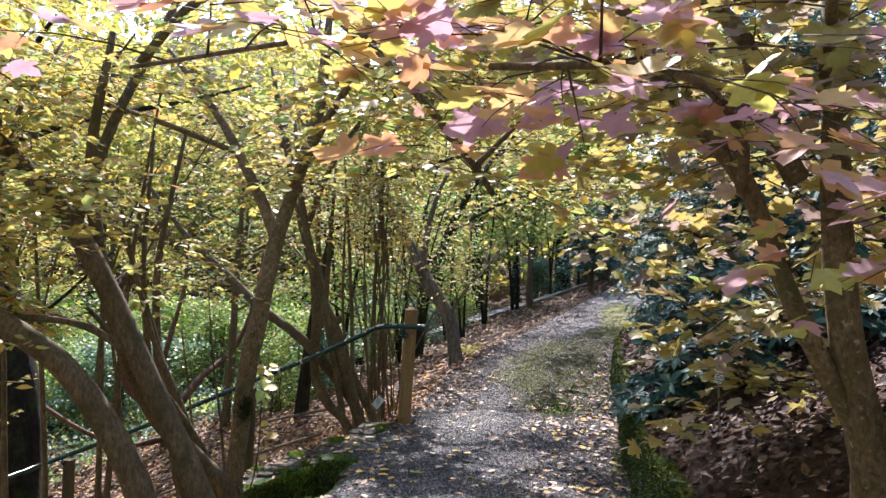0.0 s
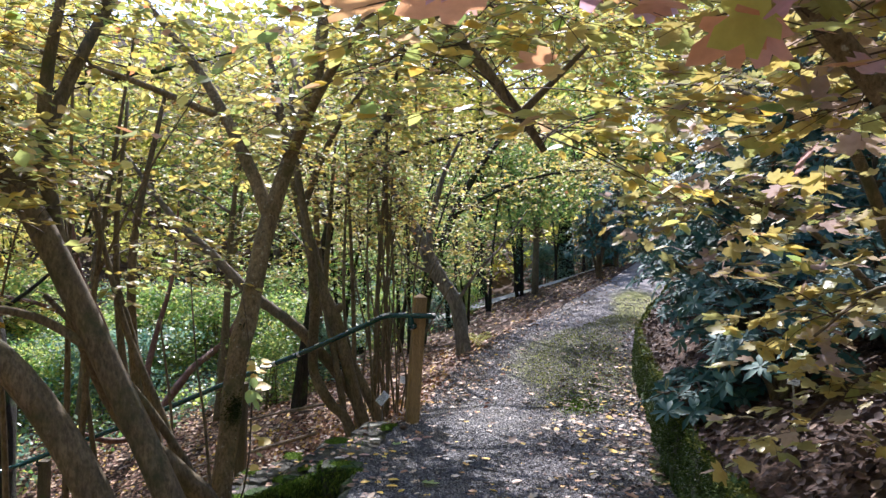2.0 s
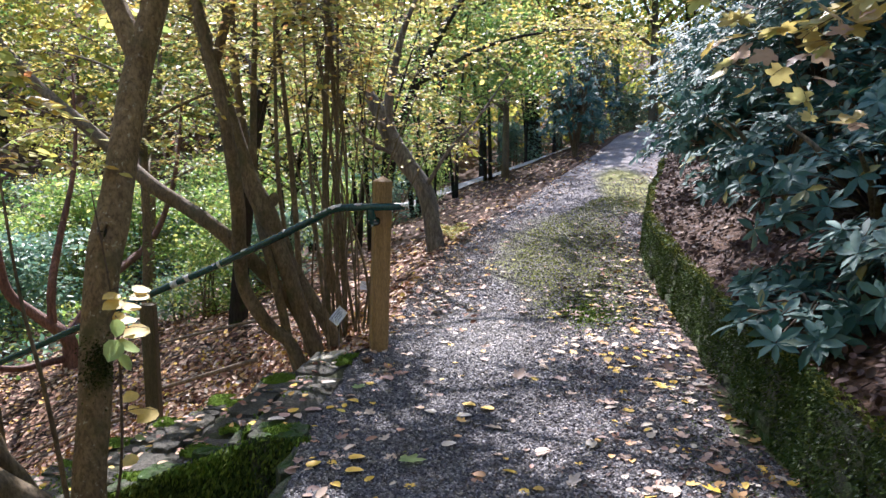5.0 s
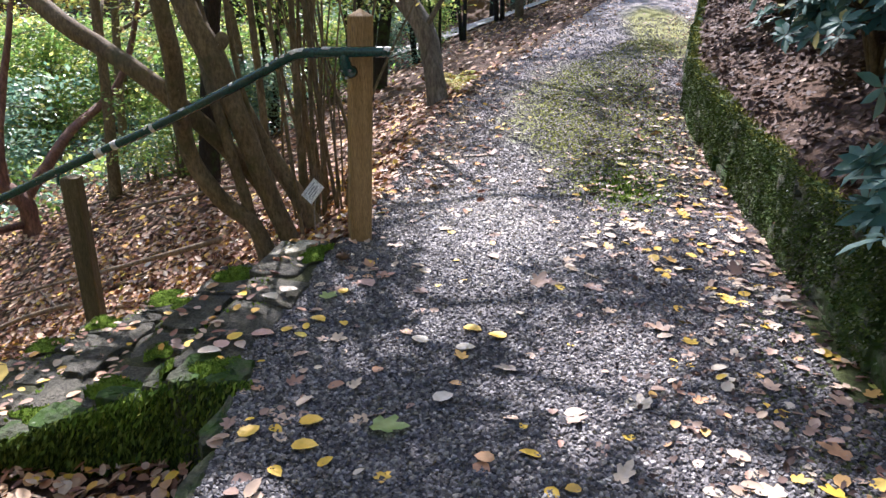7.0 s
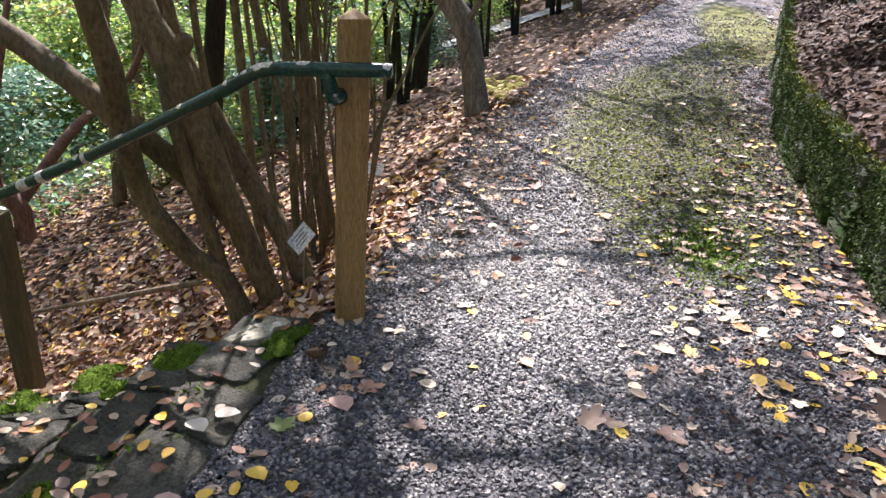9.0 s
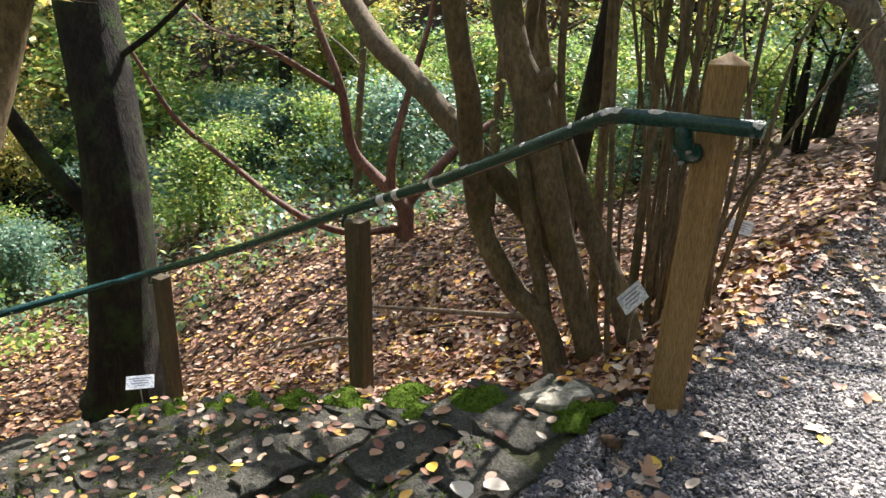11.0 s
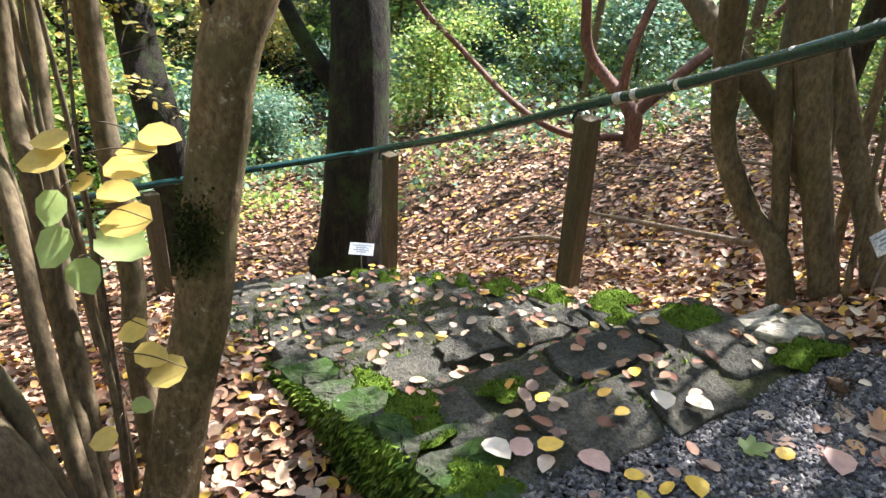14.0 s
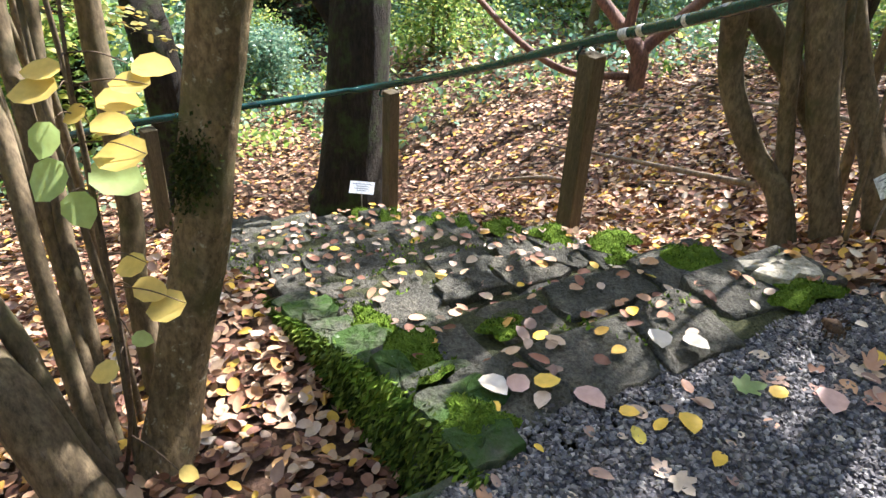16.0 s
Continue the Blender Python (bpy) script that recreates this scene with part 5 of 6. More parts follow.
td = tree("tree", D, M["bark_dark"], "dark thick-trunked tree with moss beyond the stairs", 20, 0.04, 0.3, sub=7)
DL = [[(-5.6, 0.5, 3.0, 0.06), (-4.4, 0.7, 3.4, 0.04), (-3.0, 0.7, 3.6, 0.025), (-1.9, 0.4, 3.7, 0.01)], [(-4.0, 0.7, 3.45, 0.025), (-3.2, -0.4, 3.7, 0.016), (-2.4, -1.2, 3.8, 0.007)]]
for l in DL:
    part("limb", tube(l, 8, 5, 0.04), M["bark_dark"], td)
crown(td, g, DL, 130, 2.4, 0.9, 0.062, OVAL, M["leaf_olive"], side=5, per=8, lo=0.1)
crown(td, g, D, 260, 1.6, 1.0, 0.065, OVAL, M["leaf_olive"], side=5, per=8)
# red-barked tree in the hollow
R = [[(-4.85, 3.60, -1.75, 0.129), (-4.87, 3.60, -1.25, 0.095), (-4.9, 3.6, -0.98, 0.099), (-5.15, 3.42, -0.66, 0.068), (-5.42, 3.28, -0.3, 0.057), (-5.5, 3.2, 0.4, 0.049), (-5.9, 3.1, 1.4, 0.038), (-6.0, 3, 2.8, 0.015)],
     [(-4.9, 3.6, -1.0, 0.068), (-4.80, 4.0, -0.66, 0.061), (-4.73, 4.45, -0.34, 0.055), (-4.5, 5.2, 0.1, 0.046), (-4.3, 5.6, 1.0, 0.034), (-4.2, 5.8, 2.2, 0.015)],
     [(-5.0, 3.5, -0.85, 0.053), (-5.0, 3.55, -0.3, 0.049), (-5.0, 3.8, 0.3, 0.042), (-4.9, 4.1, 1.3, 0.030), (-4.9, 4.2, 2.4, 0.015)],
     [(-4.9, 3.5, -1.25, 0.046), (-5.15, 2.9, -1.2, 0.042), (-5.53, 2.45, -0.92, 0.038), (-6.14, 2.05, -0.37, 0.032), (-6.5, 1.7, 0.1, 0.027), (-6.8, 1.4, 0.9, 0.015)],
     [(-5.5, 3.2, 0.3, 0.034), (-6.1, 2.7, 0.75, 0.030), (-6.9, 2.4, 1.0, 0.023), (-7.6, 2.2, 1.7, 0.009)]]
tr = tree("tree", R, M["bark_red"], "crooked red-barked tree among ferns in the hollow", 14, 0.08, 0.25, sub=6)
crown(tr, g, R, 150, -0.2, 0.8, 0.055, OVAL, M["leaf_green"], side=6, per=3)
# dark tree by the foot of the stairs
E1 = [[(-5.45, -1.15, -2.1, 0.24), (-5.4, -1.25, -1.3, 0.17), (-5.37, -1.32, -0.5, 0.16), (-5.75, -1.35, 0.05, 0.15), (-6.1, -1.3, 1.2, 0.12), (-6.2, -1.2, 3.5, 0.05)],
      [(-5.72, -1.35, 0.0, 0.06), (-5.4, -1.7, 0.7, 0.045), (-4.9, -2.1, 1.4, 0.02)]]
te = tree("tree", E1, M["bark_dark"], "dark crooked tree beside the foot of the stairs", 14, 0.07, 0.3)
crown(te, g, E1, 130, 0.5, 0.9, 0.06, OVAL, M["leaf_olive"], side=5, per=8)

# lobed-leaved tree on the bank
Q = [[(2.95, -4.36, 0.55, 0.10), (2.90, -4.38, 0.85, 0.08), (2.82, -4.40, 1.2, 0.066), (2.76, -4.42, 1.69, 0.060), (2.76, -4.4, 2.3, 0.05), (2.8, -4.3, 3.1, 0.045), (2.9, -4.2, 4.0, 0.02)],
     [(2.84, -4.38, 1.0, 0.045), (2.68, -4.42, 1.3, 0.04), (2.52, -4.46, 1.65, 0.036), (2.40, -4.5, 1.95, 0.034), (2.12, -4.55, 2.3, 0.035), (1.8, -4.7, 2.75, 0.022), (1.3, -4.9, 3.1, 0.012)],
     [(2.62, -4.42, 1.95, 0.045), (2.5, -4.48, 2.15, 0.04), (2.36, -4.5, 2.55, 0.032), (1.95, -4.2, 3.0, 0.02), (1.4, -3.9, 3.3, 0.01)],
     [(2.9, -4.4, 0.95, 0.05), (3.15, -4.6, 1.35, 0.04), (3.4, -4.9, 1.9, 0.03), (3.6, -5.2, 2.7, 0.015)],
     [(2.40, -4.5, 1.9, 0.022), (2.25, -5.2, 2.0, 0.016), (2.0, -5.8, 2.02, 0.011), (1.65, -6.25, 1.92, 0.006)],
     [(2.68, -4.4, 2.2, 0.022), (2.5, -5.2, 2.35, 0.016), (2.2, -5.9, 2.35, 0.01), (1.6, -6.4, 2.2, 0.006)],
     [(2.12, -4.55, 2.3, 0.018), (1.7, -5.1, 2.35, 0.013), (1.2, -5.6, 2.2, 0.009), (0.75, -5.9, 2.05, 0.005)],
     [(3.0, -4.5, 1.15, 0.02), (2.85, -5.2, 1.6, 0.014), (2.7, -5.8, 1.75, 0.008), (2.55, -6.2, 1.72, 0.005)]]
tq = tree("tree", Q, M["bark_smooth"], "brown-barked tree on the bank with pink and yellow lobed leaves", 16, 0.045, 0.3, sub=6)
crown(tq, g, Q[4:], 80, 1.55, 0.45, 0.088, LOBED, M["leaf_lobed"], lo=0.35, side=3, per=4, droop=0.3, gap=0.2, curl=0.25, heads=(0, -0.3, 0))
crown(tq, g, Q[:4], 120, 2.0, 0.7, 0.10, LOBED, M["leaf_lobed_yellow"], name="crown", side=4, per=5, gap=0.3, curl=0.25)
# yellow lobed shrub trailing over the wall
Y = [[(3.2, -2.9, 0.95, 0.035), (3.0, -3.0, 1.5, 0.03), (2.7, -3.2, 2.1, 0.024), (2.3, -3.5, 2.5, 0.014)],
     [(3.1, -2.95, 1.2, 0.02), (2.7, -2.7, 1.7, 0.015), (2.3, -2.6, 1.9, 0.01), (1.9, -2.7, 1.9, 0.005)],
     [(3.15, -2.92, 1.1, 0.02), (2.9, -3.4, 1.4, 0.014), (2.6, -3.8, 1.45, 0.009), (2.3, -4.1, 1.3, 0.005)],
     [(3.2, -2.9, 1.0, 0.016), (2.8, -3.2, 1.05, 0.011), (2.5, -3.5, 0.95, 0.007), (2.25, -3.8, 0.8, 0.004)],
     [(2.95, -3.05, 1.6, 0.018), (3.1, -3.8, 2.0, 0.013), (3.0, -4.6, 2.3, 0.008)],
     [(2.7, -3.2, 2.1, 0.014), (2.4, -2.4, 2.5, 0.01), (2.0, -1.8, 2.7, 0.005)]]
ty = tree("shrub", Y, M["bark_stem"], "lanky shrub on the bank with pale yellow lobed leaves", 8, 0.03, 0.2, "shrub")
crown(ty, g, Y, 115, 0.95, 0.5, 0.085, LOBED, M["leaf_lobed_yellow"], side=4, per=4, gap=0.2, curl=0.3)


# ---- leathery evergreen shrubs on the bank ----
def evergreen(x, y, h, w, n, seed, trim=True):
    g = np.random.default_rng(seed)
    z = float(land(x, y))
    limbs = []
    for k in range(7):
        a = k * 0.9 + g.normal(0, 0.2)
        e = np.array([math.cos(a) * w * g.uniform(0.5, 0.95), math.sin(a) * w * g.uniform(0.5, 0.95), h * g.uniform(0.55, 1.0)])
        limbs.append([(x, y, z - 0.1, 0.035), (x + e[0] * 0.25, y + e[1] * 0.25, z + e[2] * 0.4, 0.028), (x + e[0] * 0.65, y + e[1] * 0.65, z + e[2] * 0.8, 0.018), (x + e[0], y + e[1], z + e[2], 0.007)])
    t = tree("evergreen_shrub", limbs, M["bark_stem"], "dark glossy evergreen shrub with whorls of leathery leaves on the bank", 7, 0.05, 0.1, "shrub", "evergreen shrubs on the bank")
    u = units(g, n)
    u[:, 2] = np.abs(u[:, 2]) * 1.25 - 0.35
    c = np.array([x, y, z + h * 0.42]) + u * np.array([w, w, h * 0.62]) * (g.uniform(0.5, 1.05, (n, 1)) ** 0.6) * (1 + 0.22 * np.sin(5 * u[:, :1] + 4 * u[:, 1:2] + seed))
    c[:, 2] = np.maximum(c[:, 2], land(c[:, 0], c[:, 1]) + 0.08)
    lim = right_x(c[:, 1]) - 0.30
    c = c[(c[:, 0] > lim) | (not trim)]
    n = len(c)
    m = 8
    ax = u[:n] * 0.5 + np.array([-0.15, -0.2, 0.75]) + g.normal(0, 0.3, (n, 3))
    ax /= np.linalg.norm(ax, axis=1)[:, None]
    s1 = np.cross(ax, (0.3, 0.9, 0.1))
    s1 /= np.linalg.norm(s1, axis=1)[:, None]
    s2 = np.cross(ax, s1)
    ph = g.uniform(0, 6.28, (n, 1)) + np.arange(m) * 2 * np.pi / m + g.normal(0, 0.2, (n, m))
    d = s1[:, None] * np.cos(ph)[..., None] + s2[:, None] * np.sin(ph)[..., None] + ax[:, None] * g.uniform(-0.15, 0.35, (n, m, 1))
    p = np.repeat(c[:, None], m, 1).reshape(-1, 3)
    lv = scatter(LANCE, p, d.reshape(-1, 3), np.repeat(ax, m, 0) + g.normal(0, 0.15, (n * m, 3)), g.uniform(0.085, 0.15, n * m), g.normal(-0.1, 0.12, n * m), 1.25)
    part("crown", lv, M["leaf_rhodo"], t)
    k = g.choice(n, min(n, 110), replace=False)
    hub = np.array([x, y, z + h * 0.35])
    part("branchwork", join([tube(np.array([(*(hub + (q - hub) * 0.25), 0.008), (*(hub + (q - hub) * 0.6 + np.array([0, 0, 0.06])), 0.006), (*q, 0.003)]), 4, 2) for q in c[k]]), M["twig"], t, kind="stuff")


for k, (x, y, h, w, n) in enumerate(((3.55, -1.6, 0.7, 0.7, 180), (3.9, 0.3, 1.2, 1.0, 380), (3.7, 2.4, 1.6, 1.15, 520), (4.3, 4.6, 1.9, 1.5, 620), (4.35, 7.0, 1.9, 1.35, 560), (4.9, 9.6, 2.2, 1.4, 520), (5.6, 12.6, 2.2, 1.3, 420), (4.9, -1.2, 2.4, 1.5, 600), (5.3, 2.2, 3.0, 1.8, 700), (6.0, 5.5, 3.4, 1.9, 700), (4.8, -3.8, 2.6, 1.4, 500), (2.95, -0.7, 0.75, 0.6, 100), (2.80, -1.7, 0.5, 0.45, 60), (3.0, 1.1, 0.9, 0.7, 200), (3.1, 3.4, 1.0, 0.8, 240), (3.7, 6.2, 1.2, 0.8, 240), (4.4, 1.0, 3.6, 1.5, 700), (4.6, 4.0, 4.2, 1.7, 800), (2.42, -1.35, 0.20, 0.40, 52), (2.5, -0.7, 0.18, 0.30, 26))):
    evergreen(x, y, h, w, n, 40 + k)


# ---- woods around ----
def far_tree(name, label, h, spread, bark, leafmat, n, leaf, seed, low=0.3, stems=1, category="tree", girth=1.0):
    g = np.random.default_rng(seed)
    limbs = []
    for s in range(stems):
        a = g.uniform(0, 6.28)
        o = 0.12 * (stems > 1)
        lx, ly = g.normal(0, 0.06 * h, 2)
        bx, by = o * math.cos(a), o * math.sin(a)
        limbs.append([(bx, by, -0.2, girth * (0.016 * h + 0.02)), (bx + lx * 0.2, by + ly * 0.2, 0.3 * h, girth * 0.013 * h), (bx + lx * 0.7, by + ly * 0.6, 0.65 * h, girth * 0.009 * h), (bx + lx * 1.3, by + ly * 1.2, h, 0.002 * h)])
    m = spline(limbs[0], 6)
    for k in range(10):
        p = m[int(len(m) * g.uniform(low, 0.85))]
        a = k * 2.4 + g.normal(0, 0.3)
        r = spread * g.uniform(0.5, 1.0)
        limbs.append([(p[0], p[1], p[2], p[3] * 0.55), (p[0] + 0.4 * r * math.cos(a), p[1] + 0.4 * r * math.sin(a), p[2] + 0.25 * r, p[3] * 0.38), (p[0] + r * math.cos(a), p[1] + r * math.sin(a), p[2] + g.uniform(0.1, 0.7) * r, 0.004)])
    t = tagged(new(name), label, category, name + "s in the woods")
    part("trunk", join([tube(l, 8, 4, 0.06, i) for i, l in enumerate(limbs[:stems])]), bark, t)
    for i, l in enumerate(limbs[stems:]):
        part("limb", tube(l, 5, 3, 0.05, i), bark, t)
    ps, us = [], []
    sm = [spline(l, 6) for l in limbs]
    for k in range(max(10, n // 55)):
        s = sm[g.integers(len(sm))]
        p = s[int(len(s) * g.uniform(0.45, 0.999))][:3] + g.normal(0, 0.10 * spread, 3)
        if p[2] < low * h * 0.6:
            continue
        q = g.normal(0, 1, (55, 3)) * np.array([0.21, 0.21, 0.09]) * spread
        ps.append(p + q)
    ps = np.concatenate(ps)
    c = len(ps)
    part("crown", scatter(DIAMOND, ps, g.normal(0, 1, (c, 3)) * np.array([1, 1, 0.5]), np.array([0, 0, 1.0]) + g.normal(0, 0.5, (c, 3)), leaf * g.uniform(0.6, 1.4, c)), leafmat, t)
    return t


protos = [far_tree("woodland_tree", "tall dark-stemmed woodland tree with yellowing leaves", 8, 2.4, M["bark_dark"], M["leaf_olive"], 5200, 0.13, 1),
          far_tree("woodland_tree", "woodland tree with fresh green leaves", 7, 2.3, M["bark_stem"], M["leaf_green"], 5200, 0.12, 2),
          far_tree("woodland_tree", "many-stemmed woodland tree with yellow leaves", 6, 2.2, M["bark_dark"], M["leaf_yellow"], 5000, 0.11, 3, 0.25, 3),
          far_tree("understorey_shrub", "leafy green understorey shrub in the hollow", 1.5, 1.0, M["bark_stem"], M["leaf_green"], 4200, 0.075, 4, 0.08, 5, "shrub"),
          far_tree("understorey_shrub", "bluish-green leafy understorey shrub in the hollow", 1.3, 1.1, M["bark_stem"], M["leaf_bluegreen"], 4200, 0.08, 5, 0.05, 5, "shrub"),
          far_tree("thin_tree", "thin dark bare-branched tree beside the path", 5, 1.3, M["bark_dark"], M["leaf_green"], 1500, 0.08, 6, 0.3, 2, girth=0.62)]
used = [0] * len(protos)


def plant(k, x, y, s=1.0, turn=0.0):
    m = pose(x, y, float(land(x, y)) - 0.03, 0, 0, turn) @ Matrix.Diagonal((s, s, s, 1))
    if not used[k]:
        used[k] = 1
        protos[k].matrix_basis = m
        return
    ob = copy_thing(protos[k], pose(0, 0, 0))
    ob.matrix_basis = m


g = np.random.default_rng(21)
# thin trees along the low side of the path ahead
for x, y, s in ((-0.15, 14.4, 1.0), (-0.9, 12.6, 0.9), (-1.5, 10.5, 1.0), (-1.9, 7.6, 0.85), (-0.9, 9.0, 0.6), (0.9, 16.5, 0.8), (-2.8, 13.5, 1.1), (-2.7, 6.2, 0.9), (1.8, 19.5, 1.0), (-3.4, 9.2, 1.0), (-1.4, 6.3, 0.7)):
    plant(5, x, y, s, g.uniform(0, 360))
# trees of the woods
made = []
while len(made) < 72:
    a, r = g.uniform(0, 2 * np.pi), 6.5 + 22 * g.random() ** 0.8
    x, y = -1 + r * math.cos(a), 1.5 + r * math.sin(a)
    if left_x(y) - 1.8 < x < right_x(y) + 3.0 or (x > 3 and r < 10) or any((x - p) ** 2 + (y - q) ** 2 < 4 for p, q in made):
        continue
    if -8 < x < -0.5 and -4 < y < 6.5 or (-15 < x < 7 and 4 < y < 12.5 and len(made) % 9):
        continue
    made.append((x, y))
    plant(int(g.choice([0, 1, 2], p=[0.3, 0.35, 0.35])), x, y, g.uniform(0.75, 1.25), g.uniform(0, 360))
for k in range(16):
    plant(k % 3, -13 + 1.75 * k + g.normal(0, 0.5), 21 + 3 * g.random() + 0.05 * (k - 6) ** 2, g.uniform(1.3, 1.7), 40.0 * k)
# understorey on the floor of the hollow
made = []
while len(made) < 75:
    x, y = g.uniform(-17, -5.2), g.uniform(-7, 15)
    if (x + 5) ** 2 + (y - 3.6) ** 2 < 1.2 or (x > -7.4 and y < 7) or any((x - p) ** 2 + (y - q) ** 2 < 0.9 for p, q in made):
        continue
    made.append((x, y))
    plant(int(g.choice([3, 4], p=[0.65, 0.35])), x, y, g.uniform(0.6, 1.5), g.uniform(0, 360))
for x, y, s in ((-3.4, 4.6, 0.7), (-2.9, 5.8, 0.8), (-3.8, 6.4, 0.9), (-2.4, 7.8, 0.8), (-4.3, 8.4, 1.0), (-2.2, 10.4, 0.9), (-3.5, 11.5, 1.1), (-1.6, 13.0, 0.8), (0.4, 18.0, 1.0), (2.6, 20.5, 1.2), (4.6, 23, 1.3), (7.5, 21, 1.5), (-4.2, 5.2, 0.5)):
    plant(3 if g.random() < 0.6 else 4, x, y, s, g.uniform(0, 360))
evergreen(2.05, 13.3, 2.5, 0.8, 330, 71, False)
evergreen(2.6, 15.4, 2.9, 0.9, 330, 72, False)
# low ground plants in the hollow, in leafy clumps
m = 1500
cx, cy = g.uniform(-13, -4.0, m), g.uniform(-4.0, 11, m)
keep = (cx < -5.4 - 0.5 * np.sin(cy) - 0.9 * (cy < 1)) | (cy > 5.2)
cx, cy = cx[keep], cy[keep]
m = len(cx)
tall = g.uniform(0.10, 0.45, m)
x, y = (np.repeat(c, 16) + g.normal(0, 0.13, 16 * m) for c in (cx, cy))
n = 16 * m
pos = on_land(x, y, 0.02 + np.repeat(tall, 16) * g.random(n) ** 0.7)
out = np.column_stack([x - np.repeat(cx, 16), y - np.repeat(cy, 16), np.full(n, 0.05)])
leaves = (out * 4 + g.normal(0, 0.5, (n, 3)), np.array([0, 0, 1.0]) + g.normal(0, 0.4, (n, 3)), g.uniform(0.05, 0.12, n))
pick = np.repeat(g.random(m) < 0.55, 16)
for sel, mat, what in ((pick, "leaf_green", "low fresh green plants covering the hollow floor"), (~pick, "leaf_bluegreen", "low bluish green plants covering the hollow floor")):
    whole("low_plants", scatter(OVAL, pos[sel], leaves[0][sel], leaves[1][sel], leaves[2][sel]), M[mat], what, "ground cover", "stuff")
# leafy growth on the far side of the hollow
for k in range(30):
    x, y = g.uniform(-23, -11), g.uniform(-4, 15)
    q = (3, 0, 4, 2, 3)[k % 5]
    plant(q, x, y, g.uniform(1.6, 2.5) if q in (3, 4) else g.uniform(0.45, 0.6), g.uniform(0, 360))
# distant belt of woods
n = 100000
a, r = g.uniform(0, 2 * np.pi, n), g.uniform(24, 44, n)
x, y = r * np.cos(a), r * np.sin(a) + 4
keep = ~((x > 2) & (y > 20) & (np.abs(x - np.interp(y, LY, LX) - 1) < 2))
hh = 19 * (0.75 + 0.3 * np.sin(9 * a) * np.sin(4 * a + 1))
pos = np.column_stack([x, y, land(x, y) + g.random(n) ** 1.3 * hh])[keep]
n = len(pos)
whole("distant_woods", scatter(DIAMOND, pos, g.normal(0, 1, (n, 3)), np.array([0, 0, 1.0]) + g.normal(0, 0.6, (n, 3)), g.uniform(0.3, 0.7, n)), M["leaf_olive"], "distant green and yellow woods", "woods", "stuff")

# ---- leaf litter, gravel and moss on the ground ----
def litter(name, g, x, y, z, size, mat, label, lift=0.012, up=None, shape=BROAD, curl=0.28, tilt=0.22):
    n = len(x)
    u = (np.array([0, 0, 1.0]) if up is None else up) + g.normal(0, tilt, (n, 3))
    a = g.uniform(0, 2 * np.pi, n)
    d = np.column_stack([np.cos(a), np.sin(a), np.zeros(n)])
    d = d - u * (d * u).sum(1)[:, None] / (u * u).sum(1)[:, None]
    return whole(name, scatter(shape, np.column_stack([x, y, z + lift * g.random(n)]), d, u, size, np.abs(g.normal(0, curl, n)), g.uniform(0.58, 0.98, n)), mat, label, "leaf litter", "stuff")


g = np.random.default_rng(31)


def slope_points(n, x0, x1, y0, y1):
    x, y = g.uniform(x0, x1, n), g.uniform(y0, y1, n)
    d = left_x(y) - x
    keep = (d > 0.03) & ~((y > -1.62) & (y < -0.12) & (d < 3.9))
    return x[keep], y[keep]


x, y = slope_points(62000, -9.0, 1.0, -9.5, 5.5)
litter("leaf_litter", g, x, y, land(x, y) + 0.004, g.uniform(0.04, 0.078, len(x)), M["litter"], "brown and tan fallen leaves covering the slope", 0.03, slope_up(x, y))
x, y = slope_points(9000, -13, 3, 5, 18)
litter("leaf_litter", g, x, y, land(x, y) + 0.004, g.uniform(0.06, 0.1, len(x)), M["litter"], "brown fallen leaves beside the far path", 0.04, slope_up(x, y))
x, y = g.uniform(2.2, 8.5, 70000), g.uniform(-10, 9, 70000)
k = (x > right_x(y) + 0.09) & (g.random(70000) < 1.2 - 0.14 * (x - right_x(y)))
x, y = x[k], y[k]
litter("leaf_litter", g, x, y, land(x, y) + 0.004, g.uniform(0.03, 0.065, len(x)), M["litter_dark"], "dark brown leaf mulch on the bank", 0.04, slope_up(x, y), curl=0.4, tilt=0.4)
# pale leaves on the path
n = 9000
y = np.concatenate([g.uniform(-7.5, 2.0, n), g.uniform(2, 13, 1800), g.uniform(-11.5, -7.5, 2600)])
u = g.random(len(y))
dens = 0.13 + 0.62 * smooth((u - 0.45) / 0.45) * (y < 3) + 0.25 * (u < 0.12)
k = g.random(len(y)) < dens * 0.62
y, u = y[k], u[k]
x = left_x(y) + u * (right_x(y) - left_x(y))
half = g.random(len(x)) < 0.22
litter("path_leaves", g, x[~half], y[~half], path_top(x[~half], y[~half]) + 0.004, g.uniform(0.03, 0.072, (~half).sum()), M["litter_pale"], "pale tan and yellow fallen leaves on the gravel path", 0.006, curl=0.16, tilt=0.14)
litter("path_leaves", g, x[half], y[half], path_top(x[half], y[half]) + 0.004, g.uniform(0.05, 0.10, half.sum()), M["litter_pale"], "pale lobed fallen leaves on the gravel path", 0.006, shape=LOBED, curl=0.22, tilt=0.14)
n = 1200
y = 0.4 + 11.5 * g.random(n)
u = np.where(g.random(n) < 0.6, 0.30 * g.random(n) ** 1.5, 1 - 0.25 * g.random(n) ** 1.5)
x = left_x(y) + u * (right_x(y) - left_x(y))
litter("path_leaves", g, x, y, path_top(x, y) + 0.004, g.uniform(0.03, 0.06, n), M["litter"], "brown fallen leaves drifted along the path edges", 0.01, curl=0.3, tilt=0.25)
n = 3600
y = -3.5 + 9 * g.random(n)
x = left_x(y) + (1 - 0.42 * g.random(n) ** 1.3) * (right_x(y) - left_x(y))
